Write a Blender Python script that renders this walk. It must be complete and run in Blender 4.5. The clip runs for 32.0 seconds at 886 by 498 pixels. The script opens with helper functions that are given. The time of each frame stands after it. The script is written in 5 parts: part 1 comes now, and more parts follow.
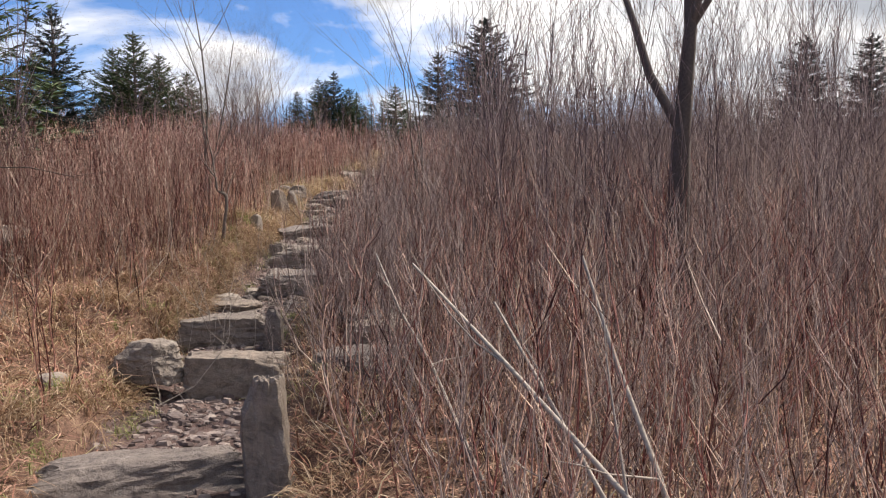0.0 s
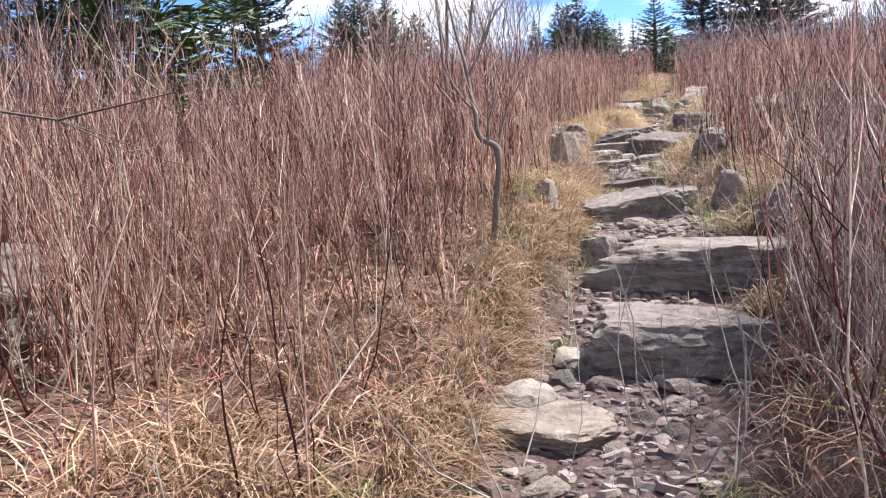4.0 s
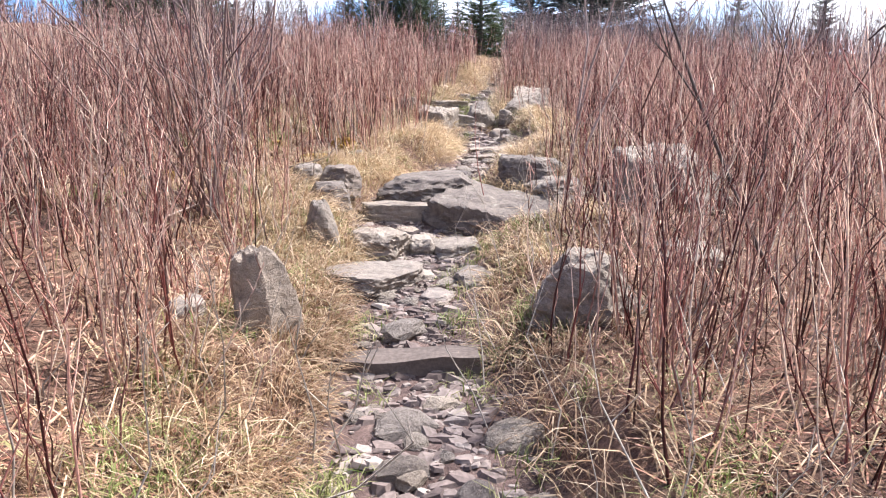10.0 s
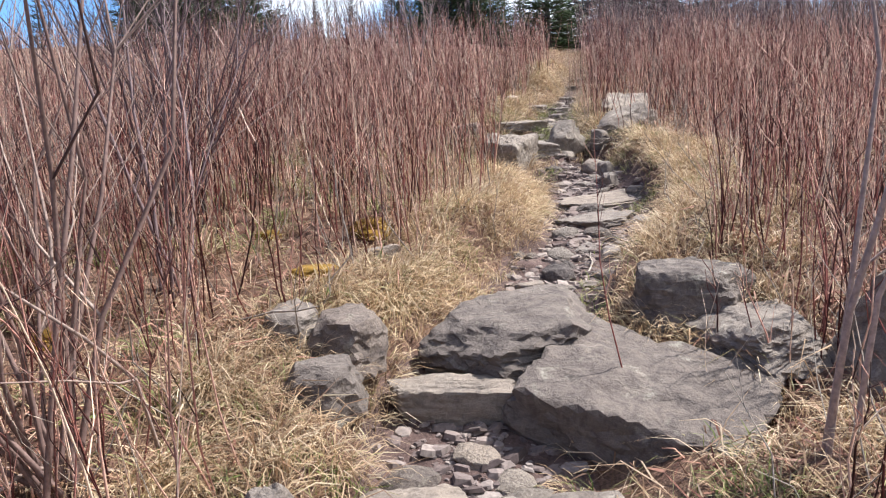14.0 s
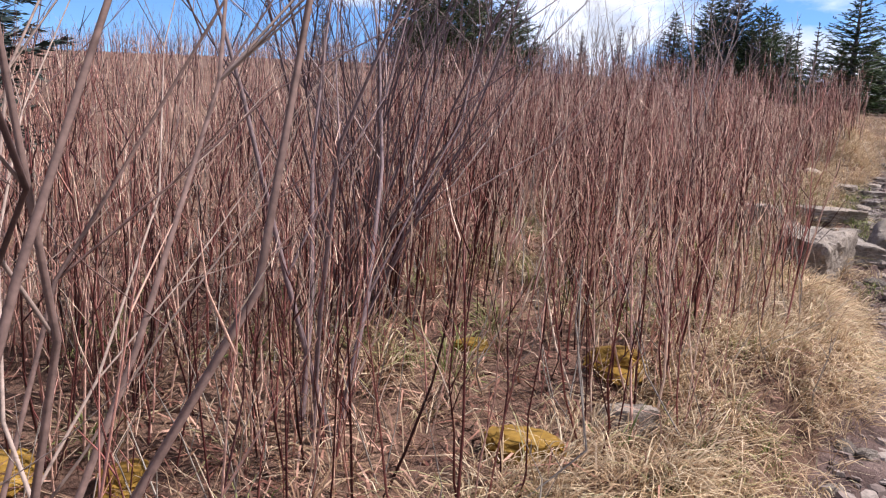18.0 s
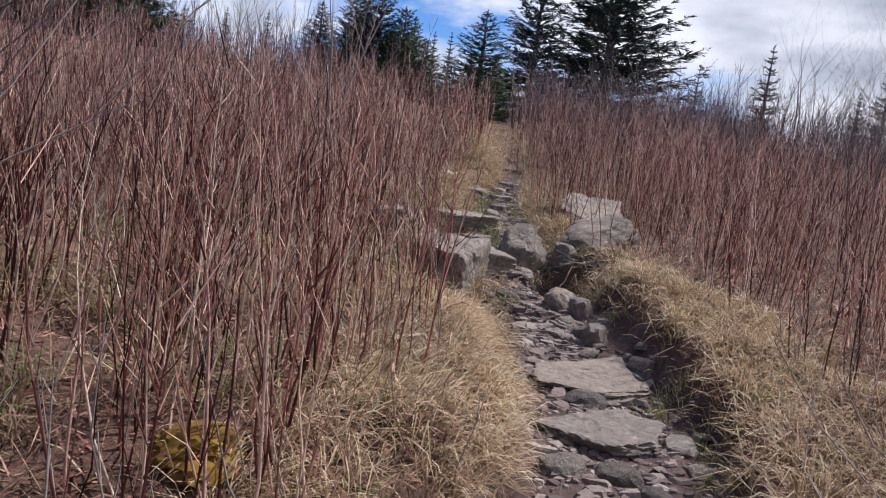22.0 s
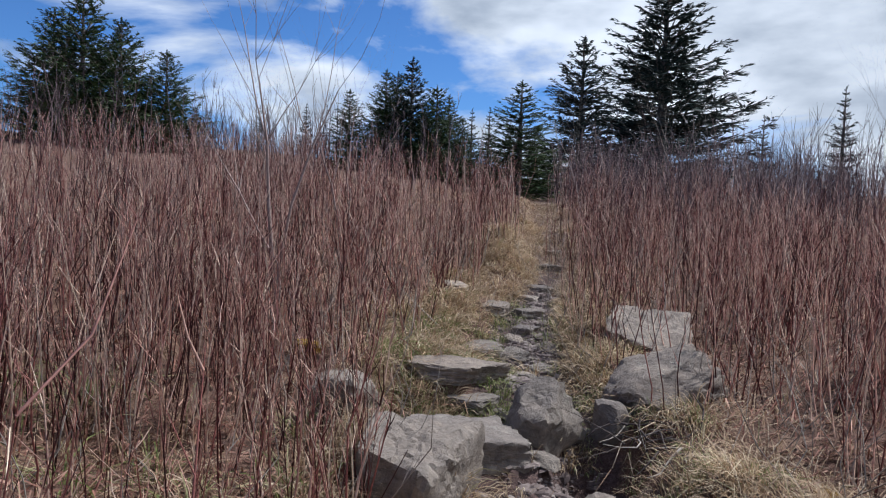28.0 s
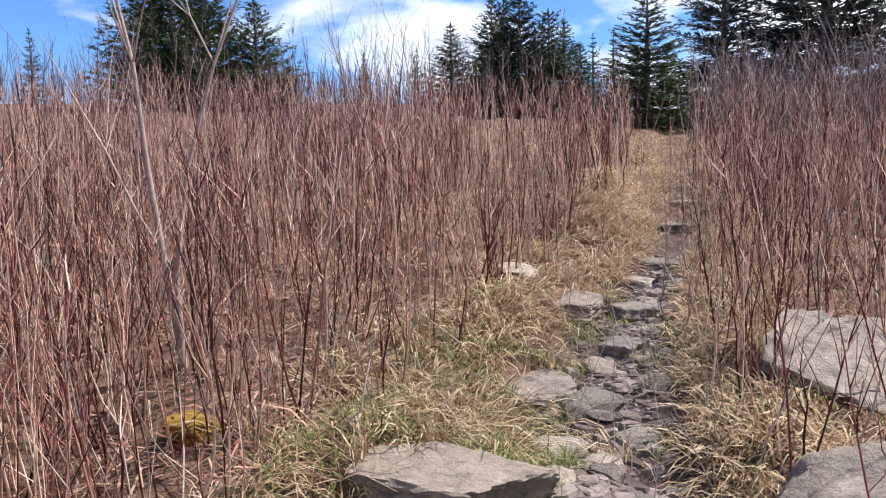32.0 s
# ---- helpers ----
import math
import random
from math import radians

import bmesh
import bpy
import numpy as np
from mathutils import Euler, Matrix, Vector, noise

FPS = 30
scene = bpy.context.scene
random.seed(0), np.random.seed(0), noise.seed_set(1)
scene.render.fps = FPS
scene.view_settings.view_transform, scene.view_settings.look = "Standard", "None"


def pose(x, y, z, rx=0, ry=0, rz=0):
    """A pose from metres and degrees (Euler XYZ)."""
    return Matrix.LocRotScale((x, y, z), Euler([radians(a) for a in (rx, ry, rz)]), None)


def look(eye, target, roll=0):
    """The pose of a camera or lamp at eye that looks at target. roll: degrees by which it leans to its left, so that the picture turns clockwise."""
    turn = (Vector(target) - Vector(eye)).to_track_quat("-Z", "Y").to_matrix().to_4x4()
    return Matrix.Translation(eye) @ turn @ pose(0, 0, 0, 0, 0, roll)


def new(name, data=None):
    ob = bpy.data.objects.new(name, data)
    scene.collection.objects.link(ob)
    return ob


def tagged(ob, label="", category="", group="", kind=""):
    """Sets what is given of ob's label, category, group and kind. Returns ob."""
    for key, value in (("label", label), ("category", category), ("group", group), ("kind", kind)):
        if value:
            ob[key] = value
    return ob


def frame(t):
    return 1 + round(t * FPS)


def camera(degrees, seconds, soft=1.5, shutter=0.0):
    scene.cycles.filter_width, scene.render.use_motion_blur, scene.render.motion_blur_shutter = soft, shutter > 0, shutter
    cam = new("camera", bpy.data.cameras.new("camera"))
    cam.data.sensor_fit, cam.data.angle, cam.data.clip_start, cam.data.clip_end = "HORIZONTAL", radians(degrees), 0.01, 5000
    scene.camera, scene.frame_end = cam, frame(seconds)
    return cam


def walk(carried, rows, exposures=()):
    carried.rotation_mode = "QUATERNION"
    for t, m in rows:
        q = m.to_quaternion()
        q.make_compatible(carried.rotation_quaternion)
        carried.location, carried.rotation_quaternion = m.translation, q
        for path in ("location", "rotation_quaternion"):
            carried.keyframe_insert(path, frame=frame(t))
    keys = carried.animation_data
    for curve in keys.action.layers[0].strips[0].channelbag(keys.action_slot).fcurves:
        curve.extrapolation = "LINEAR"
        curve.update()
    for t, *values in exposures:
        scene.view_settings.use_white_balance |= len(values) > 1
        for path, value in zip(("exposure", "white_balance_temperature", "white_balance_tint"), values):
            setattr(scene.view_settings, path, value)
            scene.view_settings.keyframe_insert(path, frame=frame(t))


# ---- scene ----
cam = camera(61.0, 32.0, soft=1.2, shutter=0.0)
PATH = [
    (0.0, (0.580, -1.340, 1.340), (0.747, 1.645, 1.091), -0.35),
    (0.5, (0.414, -0.531, 1.266), (0.433, 2.467, 1.176), -1.42),
    (1.0, (0.205, 0.229, 1.212), (-0.580, 3.124, 1.271), -0.10),
    (1.5, (-0.018, 0.937, 1.167), (-0.980, 3.775, 1.033), -0.58),
    (2.0, (-0.208, 1.563, 1.047), (-1.100, 4.389, 0.581), -1.79),
    (2.5, (-0.427, 2.133, 1.071), (-1.368, 4.939, 0.576), -5.02),
    (3.0, (-0.667, 2.610, 1.089), (-1.383, 5.491, 0.653), -1.93),
    (3.5, (-0.751, 3.082, 1.190), (-1.476, 5.966, 0.796), 4.44),
    (4.0, (-0.719, 3.363, 1.314), (-1.463, 6.237, 0.885), -4.65),
    (4.5, (-0.743, 3.602, 1.563), (-1.029, 6.546, 1.064), -1.22),
    (6.5, (-0.828, 5.278, 1.636), (-0.714, 8.187, 0.911), -3.93),
    (7.0, (-0.828, 5.674, 1.576), (-0.938, 8.519, 0.632), -6.49),
    (7.5, (-0.899, 6.104, 1.637), (-1.012, 8.986, 0.813), 1.68),
    (8.0, (-0.868, 6.310, 1.742), (-0.777, 9.159, 0.808), 0.85),
    (8.5, (-0.740, 6.712, 1.743), (-0.561, 9.593, 0.926), -1.58),
    (9.0, (-0.681, 7.051, 1.751), (-0.660, 9.991, 1.154), -6.75),
    (9.5, (-0.648, 7.436, 1.914), (-0.651, 10.379, 1.334), -3.64),
    (10.0, (-0.538, 7.738, 1.954), (-0.581, 10.674, 1.340), 0.03),
    (10.5, (-0.503, 8.008, 2.174), (-0.869, 10.920, 1.553), -2.20),
    (11.0, (-0.558, 8.300, 2.180), (-0.995, 11.218, 1.634), -2.44),
    (11.5, (-0.562, 8.638, 2.197), (-0.512, 11.585, 1.640), 0.31),
    (12.0, (-0.668, 9.160, 2.227), (-0.632, 12.146, 1.934), 1.54),
    (12.5, (-0.811, 9.736, 2.193), (-1.113, 12.695, 1.801), 2.37),
    (13.0, (-0.877, 10.031, 2.309), (-0.878, 12.954, 1.635), -0.33),
    (13.5, (-0.709, 10.398, 2.275), (-0.775, 13.315, 1.576), -3.28),
    (14.0, (-0.674, 10.711, 2.311), (-0.994, 13.624, 1.672), -3.93),
    (14.5, (-0.790, 11.128, 2.322), (-1.062, 14.064, 1.768), -3.10),
    (16.5, (-0.896, 12.146, 2.395), (-1.090, 15.085, 1.827), -1.12),
    (17.0, (-0.864, 12.128, 2.437), (-1.147, 15.075, 1.956), 2.35),
    (17.5, (-0.990, 12.194, 2.407), (-1.575, 15.103, 1.963), 2.77),
    (18.0, (-1.085, 12.196, 2.446), (-2.279, 14.903, 1.948), 2.40),
    (18.5, (-1.049, 12.220, 2.426), (-2.394, 14.860, 1.956), 1.67),
    (19.0, (-0.932, 12.239, 2.414), (-1.825, 15.071, 1.982), 3.82),
    (19.5, (-0.866, 12.209, 2.414), (-1.483, 15.117, 2.005), 4.49),
    (20.0, (-0.822, 12.219, 2.352), (-1.428, 15.127, 1.935), 3.34),
    (20.5, (-0.934, 12.342, 2.316), (-1.506, 15.234, 1.759), 3.53),
    (21.0, (-1.080, 12.554, 2.313), (-1.435, 15.465, 1.679), 5.08),
    (21.5, (-1.088, 12.916, 2.398), (-1.056, 15.869, 1.874), 7.11),
    (22.0, (-1.109, 13.280, 2.433), (-0.963, 16.246, 2.004), 7.34),
    (22.5, (-1.100, 13.731, 2.585), (-0.302, 16.605, 2.267), 8.31),
    (23.0, (-0.984, 14.257, 2.518), (-0.039, 17.090, 2.236), 3.79),
    (23.5, (-0.804, 14.686, 2.544), (0.190, 17.500, 2.240), 0.45),
    (24.0, (-0.701, 15.084, 2.657), (0.832, 17.634, 2.270), 6.08),
    (24.5, (-0.503, 15.174, 2.740), (0.762, 17.892, 2.642), 4.92),
    (25.0, (-0.287, 15.301, 2.731), (0.083, 18.278, 2.696), 9.06),
    (25.5, (-0.345, 15.387, 2.838), (-0.116, 18.378, 2.891), 5.29),
    (26.0, (-0.442, 15.499, 2.784), (-0.360, 18.497, 2.869), 5.72),
    (26.5, (-0.486, 15.469, 2.807), (-0.614, 18.466, 2.869), 4.69),
    (28.5, (-0.532, 15.373, 2.726), (-0.619, 18.364, 2.514), 1.07),
    (29.0, (-0.534, 15.378, 2.722), (-0.423, 18.368, 2.497), 1.21),
    (29.5, (-0.360, 15.629, 2.662), (-0.208, 18.614, 2.402), 1.88),
    (30.0, (-0.195, 15.929, 2.628), (-0.252, 18.890, 2.144), 0.93),
    (30.5, (-0.144, 16.432, 2.624), (-0.230, 19.376, 2.049), 2.19),
    (31.0, (-0.056, 16.938, 2.619), (-0.299, 19.892, 2.160), 1.30),
    (31.5, (-0.025, 17.452, 2.696), (-0.670, 20.373, 2.475), -1.97),
    (32.0, (-0.127, 17.814, 2.766), (-0.822, 20.707, 2.389), -1.53),
]
walk(cam, [(t, look(eye, target, roll)) for t, eye, target, roll in PATH],
     exposures=[(0.0, 0.13, 6950, 13), (1.0, -0.15, 6950, 12), (2.0, 1.04, 6200, 9), (3.0, 0.95, 6200, 12), (4.0, 0.9, 6200, 13), (7.0, 1.46, 6250, 14), (8.0, 1.32, 6250, 17), (9.0, 0.88, 6300, 18), (10.0, 1.10, 6200, 13), (11.0, 0.80, 6300, 17), (11.6, 0.60, 6200, 13), (12.0, -0.27, 6700, 15), (12.5, 0.0, 6350, 10), (13.2, 1.1, 6100, 5), (14.0, 0.58, 6200, 10), (14.5, 0.50, 6200, 10), (17.0, 0.2, 6250, 17), (19.0, 0.32, 6300, 16), (20.0, 0.18, 6300, 15), (21.0, 0.73, 6200, 13), (22.0, -0.28, 6050, 16), (23.0, -0.45, 5800, 10), (24.0, 0.17, 6050, 12), (25.0, -0.6, 6000, 11), (26.0, -0.72, 6100, 9), (28.5, -0.38, 5700, 9), (29.0, -0.33, 5800, 9), (30.0, 0.24, 5950, 11), (31.0, 0.40, 6200, 12), (32.0, 0.30, 6200, 13)])

# ---- sky and sun ----
SUN_EL, SUN_AZ = radians(54), radians(60)      # azimuth from the trail's heading towards the right
world = bpy.data.worlds.new("sky")
scene.world = world
world.use_nodes = True
wn, wl = world.node_tree.nodes, world.node_tree.links
bg = wn["Background"]
sky = wn.new("ShaderNodeTexSky")
sky.sky_type, sky.sun_disc = "NISHITA", False
sky.sun_elevation, sky.sun_rotation = SUN_EL, SUN_AZ
sky.altitude, sky.dust_density, sky.ozone_density = 1500, 0.4, 2.0
coord = wn.new("ShaderNodeTexCoord")
squash = wn.new("ShaderNodeMapping")
squash.inputs["Scale"].default_value = (1.0, 1.0, 2.6)
squash.inputs["Location"].default_value = (0.35, 0.1, 0.2)
wl.new(coord.outputs["Generated"], squash.inputs["Vector"])
puffs = wn.new("ShaderNodeTexNoise")
puffs.inputs["Scale"].default_value, puffs.inputs["Detail"].default_value = 2.6, 9
puffs.inputs["Roughness"].default_value, puffs.inputs["Distortion"].default_value = 0.55, 0.35
wl.new(squash.outputs["Vector"], puffs.inputs["Vector"])
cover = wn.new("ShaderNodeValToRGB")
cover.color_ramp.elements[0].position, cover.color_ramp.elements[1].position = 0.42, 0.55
height = wn.new("ShaderNodeSeparateXYZ")
wl.new(coord.outputs["Generated"], height.inputs[0])
thin = wn.new("ShaderNodeMapRange")
thin.inputs["From Min"].default_value, thin.inputs["From Max"].default_value = 0.03, 0.26
thin.inputs["To Min"].default_value, thin.inputs["To Max"].default_value = -0.095, 0.012
wl.new(height.outputs["Z"], thin.inputs["Value"])
total = wn.new("ShaderNodeMath")
wl.new(puffs.outputs["Fac"], total.inputs[0])
wl.new(thin.outputs["Result"], total.inputs[1])
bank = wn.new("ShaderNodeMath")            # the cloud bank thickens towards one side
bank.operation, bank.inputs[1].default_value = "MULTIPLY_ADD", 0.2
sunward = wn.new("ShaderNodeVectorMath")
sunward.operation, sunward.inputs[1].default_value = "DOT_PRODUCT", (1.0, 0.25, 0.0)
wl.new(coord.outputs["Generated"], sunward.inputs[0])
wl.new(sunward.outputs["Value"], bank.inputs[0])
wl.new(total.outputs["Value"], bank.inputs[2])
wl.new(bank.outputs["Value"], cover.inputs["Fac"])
shade = wn.new("ShaderNodeTexNoise")
shade.inputs["Scale"].default_value, shade.inputs["Detail"].default_value = 6.0, 9
wl.new(squash.outputs["Vector"], shade.inputs["Vector"])
tone = wn.new("ShaderNodeValToRGB")
tone.color_ramp.elements[0].position, tone.color_ramp.elements[0].color = 0.32, (0.56, 0.62, 0.71, 1)
tone.color_ramp.elements[1].position, tone.color_ramp.elements[1].color = 0.62, (1.26, 1.29, 1.33, 1)
wl.new(shade.outputs["Fac"], tone.inputs["Fac"])
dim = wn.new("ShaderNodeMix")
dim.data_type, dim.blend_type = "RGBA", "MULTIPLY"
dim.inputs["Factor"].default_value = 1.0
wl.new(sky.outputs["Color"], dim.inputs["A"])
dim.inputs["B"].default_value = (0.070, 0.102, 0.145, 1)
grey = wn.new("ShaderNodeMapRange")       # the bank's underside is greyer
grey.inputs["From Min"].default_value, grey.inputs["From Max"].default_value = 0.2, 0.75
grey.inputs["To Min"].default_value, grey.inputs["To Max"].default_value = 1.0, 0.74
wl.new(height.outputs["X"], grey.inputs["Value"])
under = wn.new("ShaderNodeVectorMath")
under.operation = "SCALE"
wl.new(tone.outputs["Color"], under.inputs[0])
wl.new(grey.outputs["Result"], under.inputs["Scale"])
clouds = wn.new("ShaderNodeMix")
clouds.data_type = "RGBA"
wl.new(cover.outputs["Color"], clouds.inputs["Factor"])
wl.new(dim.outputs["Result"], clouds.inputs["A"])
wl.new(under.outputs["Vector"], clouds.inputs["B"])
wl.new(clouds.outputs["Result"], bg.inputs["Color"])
bg.inputs["Strength"].default_value = 1.0
sun = new("sun", bpy.data.lights.new("sun", "SUN"))
sun.data.energy, sun.data.angle, sun.data.color = 7.0, radians(1.2), (1.0, 0.955, 0.90)
sun.matrix_world = look((0, 0, 0), (-math.sin(SUN_AZ) * math.cos(SUN_EL), -math.cos(SUN_AZ) * math.cos(SUN_EL), -math.sin(SUN_EL)))


# ---- materials ----
def material(name, rough=0.9):
    m = bpy.data.materials.new(name)
    m.use_nodes = True
    n, l = m.node_tree.nodes, m.node_tree.links
    b = n["Principled BSDF"]
    b.inputs["Roughness"].default_value = rough
    b.inputs["Specular IOR Level"].default_value = 0.25
    return m, n, l, b


def ramp(n, stops):
    r = n.new("ShaderNodeValToRGB")
    e = r.color_ramp.elements
    e[0].position, e[0].color = stops[0][0], (*stops[0][1], 1)
    e[1].position, e[1].color = stops[-1][0], (*stops[-1][1], 1)
    for p, c in stops[1:-1]:
        k = e.new(p)
        k.color = (*c, 1)
    return r


def noise_node(n, l, vector, scale, detail=5, rough=0.6):
    t = n.new("ShaderNodeTexNoise")
    t.inputs["Scale"].default_value, t.inputs["Detail"].default_value, t.inputs["Roughness"].default_value = scale, detail, rough
    l.new(vector, t.inputs["Vector"])
    return t


def mix(n, l, fac, a, b, blend="MIX"):
    m = n.new("ShaderNodeMix")
    m.data_type, m.blend_type = "RGBA", blend
    for key, v in (("Factor", fac), ("A", a), ("B", b)):
        if isinstance(v, (int, float)):
            m.inputs[key].default_value = v
        elif isinstance(v, tuple):
            m.inputs[key].default_value = (*v, 1)
        else:
            l.new(v, m.inputs[key])
    return m.outputs["Result"]


def bump(n, l, b, height, strength, distance):
    k = n.new("ShaderNodeBump")
    k.inputs["Strength"].default_value, k.inputs["Distance"].default_value = strength, distance
    l.new(height, k.inputs["Height"])
    l.new(k.outputs["Normal"], b.inputs["Normal"])


def stone_material(name, dark, mid, light, lichen):
    m, n, l, b = material(name, 0.88)
    c = n.new("ShaderNodeTexCoord").outputs["Object"]
    info = n.new("ShaderNodeObjectInfo").outputs["Random"]
    shift = n.new("ShaderNodeVectorMath")
    shift.operation = "ADD"
    l.new(c, shift.inputs[0])
    many = n.new("ShaderNodeVectorMath")
    many.operation = "SCALE"
    many.inputs[0].default_value = (17, 31, 23)
    l.new(info, many.inputs["Scale"])
    l.new(many.outputs["Vector"], shift.inputs[1])
    v = shift.outputs["Vector"]
    big = noise_node(n, l, v, 4.5, 9, 0.72)
    big.inputs["Distortion"].default_value = 0.7
    base = ramp(n, [(0.3, dark), (0.44, mid), (0.58, mid), (0.72, light)])
    l.new(big.outputs["Fac"], base.inputs["Fac"])
    grain = noise_node(n, l, v, 60, 4, 0.7)
    fine = ramp(n, [(0.25, (0.86, 0.85, 0.85)), (0.75, (1.1, 1.09, 1.08))])
    l.new(grain.outputs["Fac"], fine.inputs["Fac"])
    col = mix(n, l, 0.8, base.outputs["Color"], fine.outputs["Color"], "MULTIPLY")
    mottle = noise_node(n, l, v, 16, 6, 0.65)
    mottle.inputs["Distortion"].default_value = 0.6
    blotch = ramp(n, [(0.3, (0.52, 0.51, 0.53)), (0.5, (1.0, 0.98, 0.97)), (0.72, (1.3, 1.27, 1.22))])
    l.new(mottle.outputs["Fac"], blotch.inputs["Fac"])
    col = mix(n, l, 0.85, col, blotch.outputs["Color"], "MULTIPLY")
    spots = noise_node(n, l, v, 7, 9, 0.74)
    spot = ramp(n, [(0.58, (0, 0, 0)), (0.72, (0.7, 0.7, 0.7))])
    l.new(spots.outputs["Fac"], spot.inputs["Fac"])
    col = mix(n, l, spot.outputs["Color"], col, lichen)
    tint = ramp(n, [(0.0, (0.82, 0.8, 0.82)), (0.5, (1.0, 0.98, 0.95)), (1.0, (1.12, 1.05, 0.98))])
    l.new(info, tint.inputs["Fac"])
    col = mix(n, l, 1.0, col, tint.outputs["Color"], "MULTIPLY")
    l.new(col, b.inputs["Base Color"])
    flat = n.new("ShaderNodeMapping")
    flat.inputs["Scale"].default_value = (1.0, 1.2, 1.9)
    flat.inputs["Rotation"].default_value = (0.3, 0.25, 0.0)
    l.new(v, flat.inputs["Vector"])
    layer = noise_node(n, l, flat.outputs["Vector"], 5.5, 10, 0.68)
    layer.inputs["Distortion"].default_value = 0.35
    rough = mix(n, l, 0.35, layer.outputs["Fac"], mottle.outputs["Fac"])
    height = mix(n, l, 0.14, rough, grain.outputs["Fac"])
    bump(n, l, b, height, 0.8, 0.06)
    return m


ROCK = stone_material("grey_schist", (0.112, 0.095, 0.085), (0.215, 0.190, 0.168), (0.335, 0.303, 0.266), (0.45, 0.43, 0.37))
ROCK_DARK = stone_material("dark_schist", (0.072, 0.061, 0.058), (0.136, 0.119, 0.111), (0.222, 0.2, 0.182), (0.36, 0.35, 0.30))
ROCK_PALE = stone_material("pale_schist", (0.165, 0.143, 0.128), (0.285, 0.253, 0.222), (0.40, 0.362, 0.315), (0.45, 0.425, 0.37))


def stuff_material(name, stops, rough=0.85, trans=0.0, along=None):
    """Colour by the island it belongs to, with a fine grain."""
    m, n, l, b = material(name, rough)
    r = ramp(n, stops)
    l.new(n.new("ShaderNodeNewGeometry").outputs["Random Per Island"], r.inputs["Fac"])
    c = n.new("ShaderNodeTexCoord").outputs["Object"]
    grain = noise_node(n, l, c, 55, 3, 0.6)
    g = ramp(n, [(0.25, (0.62, 0.62, 0.62)), (0.75, (1.25, 1.25, 1.25))])
    l.new(grain.outputs["Fac"], g.inputs["Fac"])
    patch = noise_node(n, l, c, 0.7, 3, 0.6)
    q = ramp(n, [(0.35, (0.82, 0.8, 0.8)), (0.65, (1.12, 1.1, 1.05))])
    l.new(patch.outputs["Fac"], q.inputs["Fac"])
    col = mix(n, l, 1.0, r.outputs["Color"], g.outputs["Color"], "MULTIPLY")
    col = mix(n, l, 1.0, col, q.outputs["Color"], "MULTIPLY")
    l.new(col, b.inputs["Base Color"])
    if trans:
        t = n.new("ShaderNodeBsdfTranslucent")
        l.new(col, t.inputs["Color"])
        s = n.new("ShaderNodeMixShader")
        s.inputs["Fac"].default_value = trans
        l.new(b.outputs["BSDF"], s.inputs[1])
        l.new(t.outputs["BSDF"], s.inputs[2])
        l.new(s.outputs["Shader"], n["Material Output"].inputs["Surface"])
    return m


# Random bark tones, spread wide: the extremes stand in for shaded and sunlit stems.
CANE = stuff_material("red_cane_bark", [(0.0, (0.028, 0.009, 0.009)), (0.3, (0.085, 0.022, 0.022)), (0.46, (0.29, 0.108, 0.094)), (0.62, (0.52, 0.275, 0.225)), (0.82, (0.76, 0.51, 0.405)), (1.0, (0.84, 0.68, 0.53))], 0.42)
CANE_TAN = stuff_material("tan_cane_bark", [(0.0, (0.085, 0.034, 0.03)), (0.3, (0.21, 0.098, 0.085)), (0.55, (0.38, 0.225, 0.185)), (0.8, (0.54, 0.39, 0.315)), (1.0, (0.68, 0.57, 0.46))], 0.5)
CANE_GREY = stuff_material("grey_twig_bark", [(0.0, (0.043, 0.027, 0.033)), (0.4, (0.130, 0.088, 0.097)), (0.75, (0.26, 0.192, 0.192)), (1.0, (0.48, 0.39, 0.36))], 0.7)
SHRUB = stuff_material("pinkish_grey_bark", [(0.0, (0.15, 0.10, 0.09)), (0.5, (0.32, 0.24, 0.215)), (1.0, (0.52, 0.425, 0.38))], 0.7)
SHRUB_RED = stuff_material("reddish_grey_bark", [(0.0, (0.06, 0.033, 0.032)), (0.5, (0.17, 0.105, 0.095)), (1.0, (0.37, 0.29, 0.25))], 0.75)
STRAW = stuff_material("dry_straw", [(0.0, (0.125, 0.064, 0.040)), (0.3, (0.28, 0.172, 0.104)), (0.65, (0.43, 0.305, 0.195)), (0.92, (0.56, 0.445, 0.325)), (1.0, (0.30, 0.285, 0.12))], 0.6, 0.25)
STRAW_PALE = stuff_material("bleached_straw", [(0.0, (0.24, 0.155, 0.09)), (0.35, (0.46, 0.325, 0.195)), (0.7, (0.61, 0.475, 0.31)), (0.95, (0.70, 0.60, 0.44)), (1.0, (0.34, 0.33, 0.14))], 0.6, 0.25)
GREEN = stuff_material("green_grass", [(0.0, (0.105, 0.150, 0.036)), (0.4, (0.205, 0.240, 0.075)), (1.0, (0.416, 0.376, 0.208))], 0.65, 0.3)
LITTER = stuff_material("dead_leaf_litter", [(0.0, (0.095, 0.036, 0.028)), (0.5, (0.265, 0.128, 0.093)), (1.0, (0.50, 0.31, 0.235))], 0.9)
NEEDLE = stuff_material("spruce_needles", [(0.0, (0.024, 0.052, 0.02)), (0.5, (0.055, 0.096, 0.036)), (1.0, (0.11, 0.15, 0.055))], 0.55)
NEEDLE_BLUE = stuff_material("blue_fir_needles", [(0.0, (0.018, 0.034, 0.032)), (0.5, (0.038, 0.06, 0.054)), (1.0, (0.075, 0.105, 0.09))], 0.55)
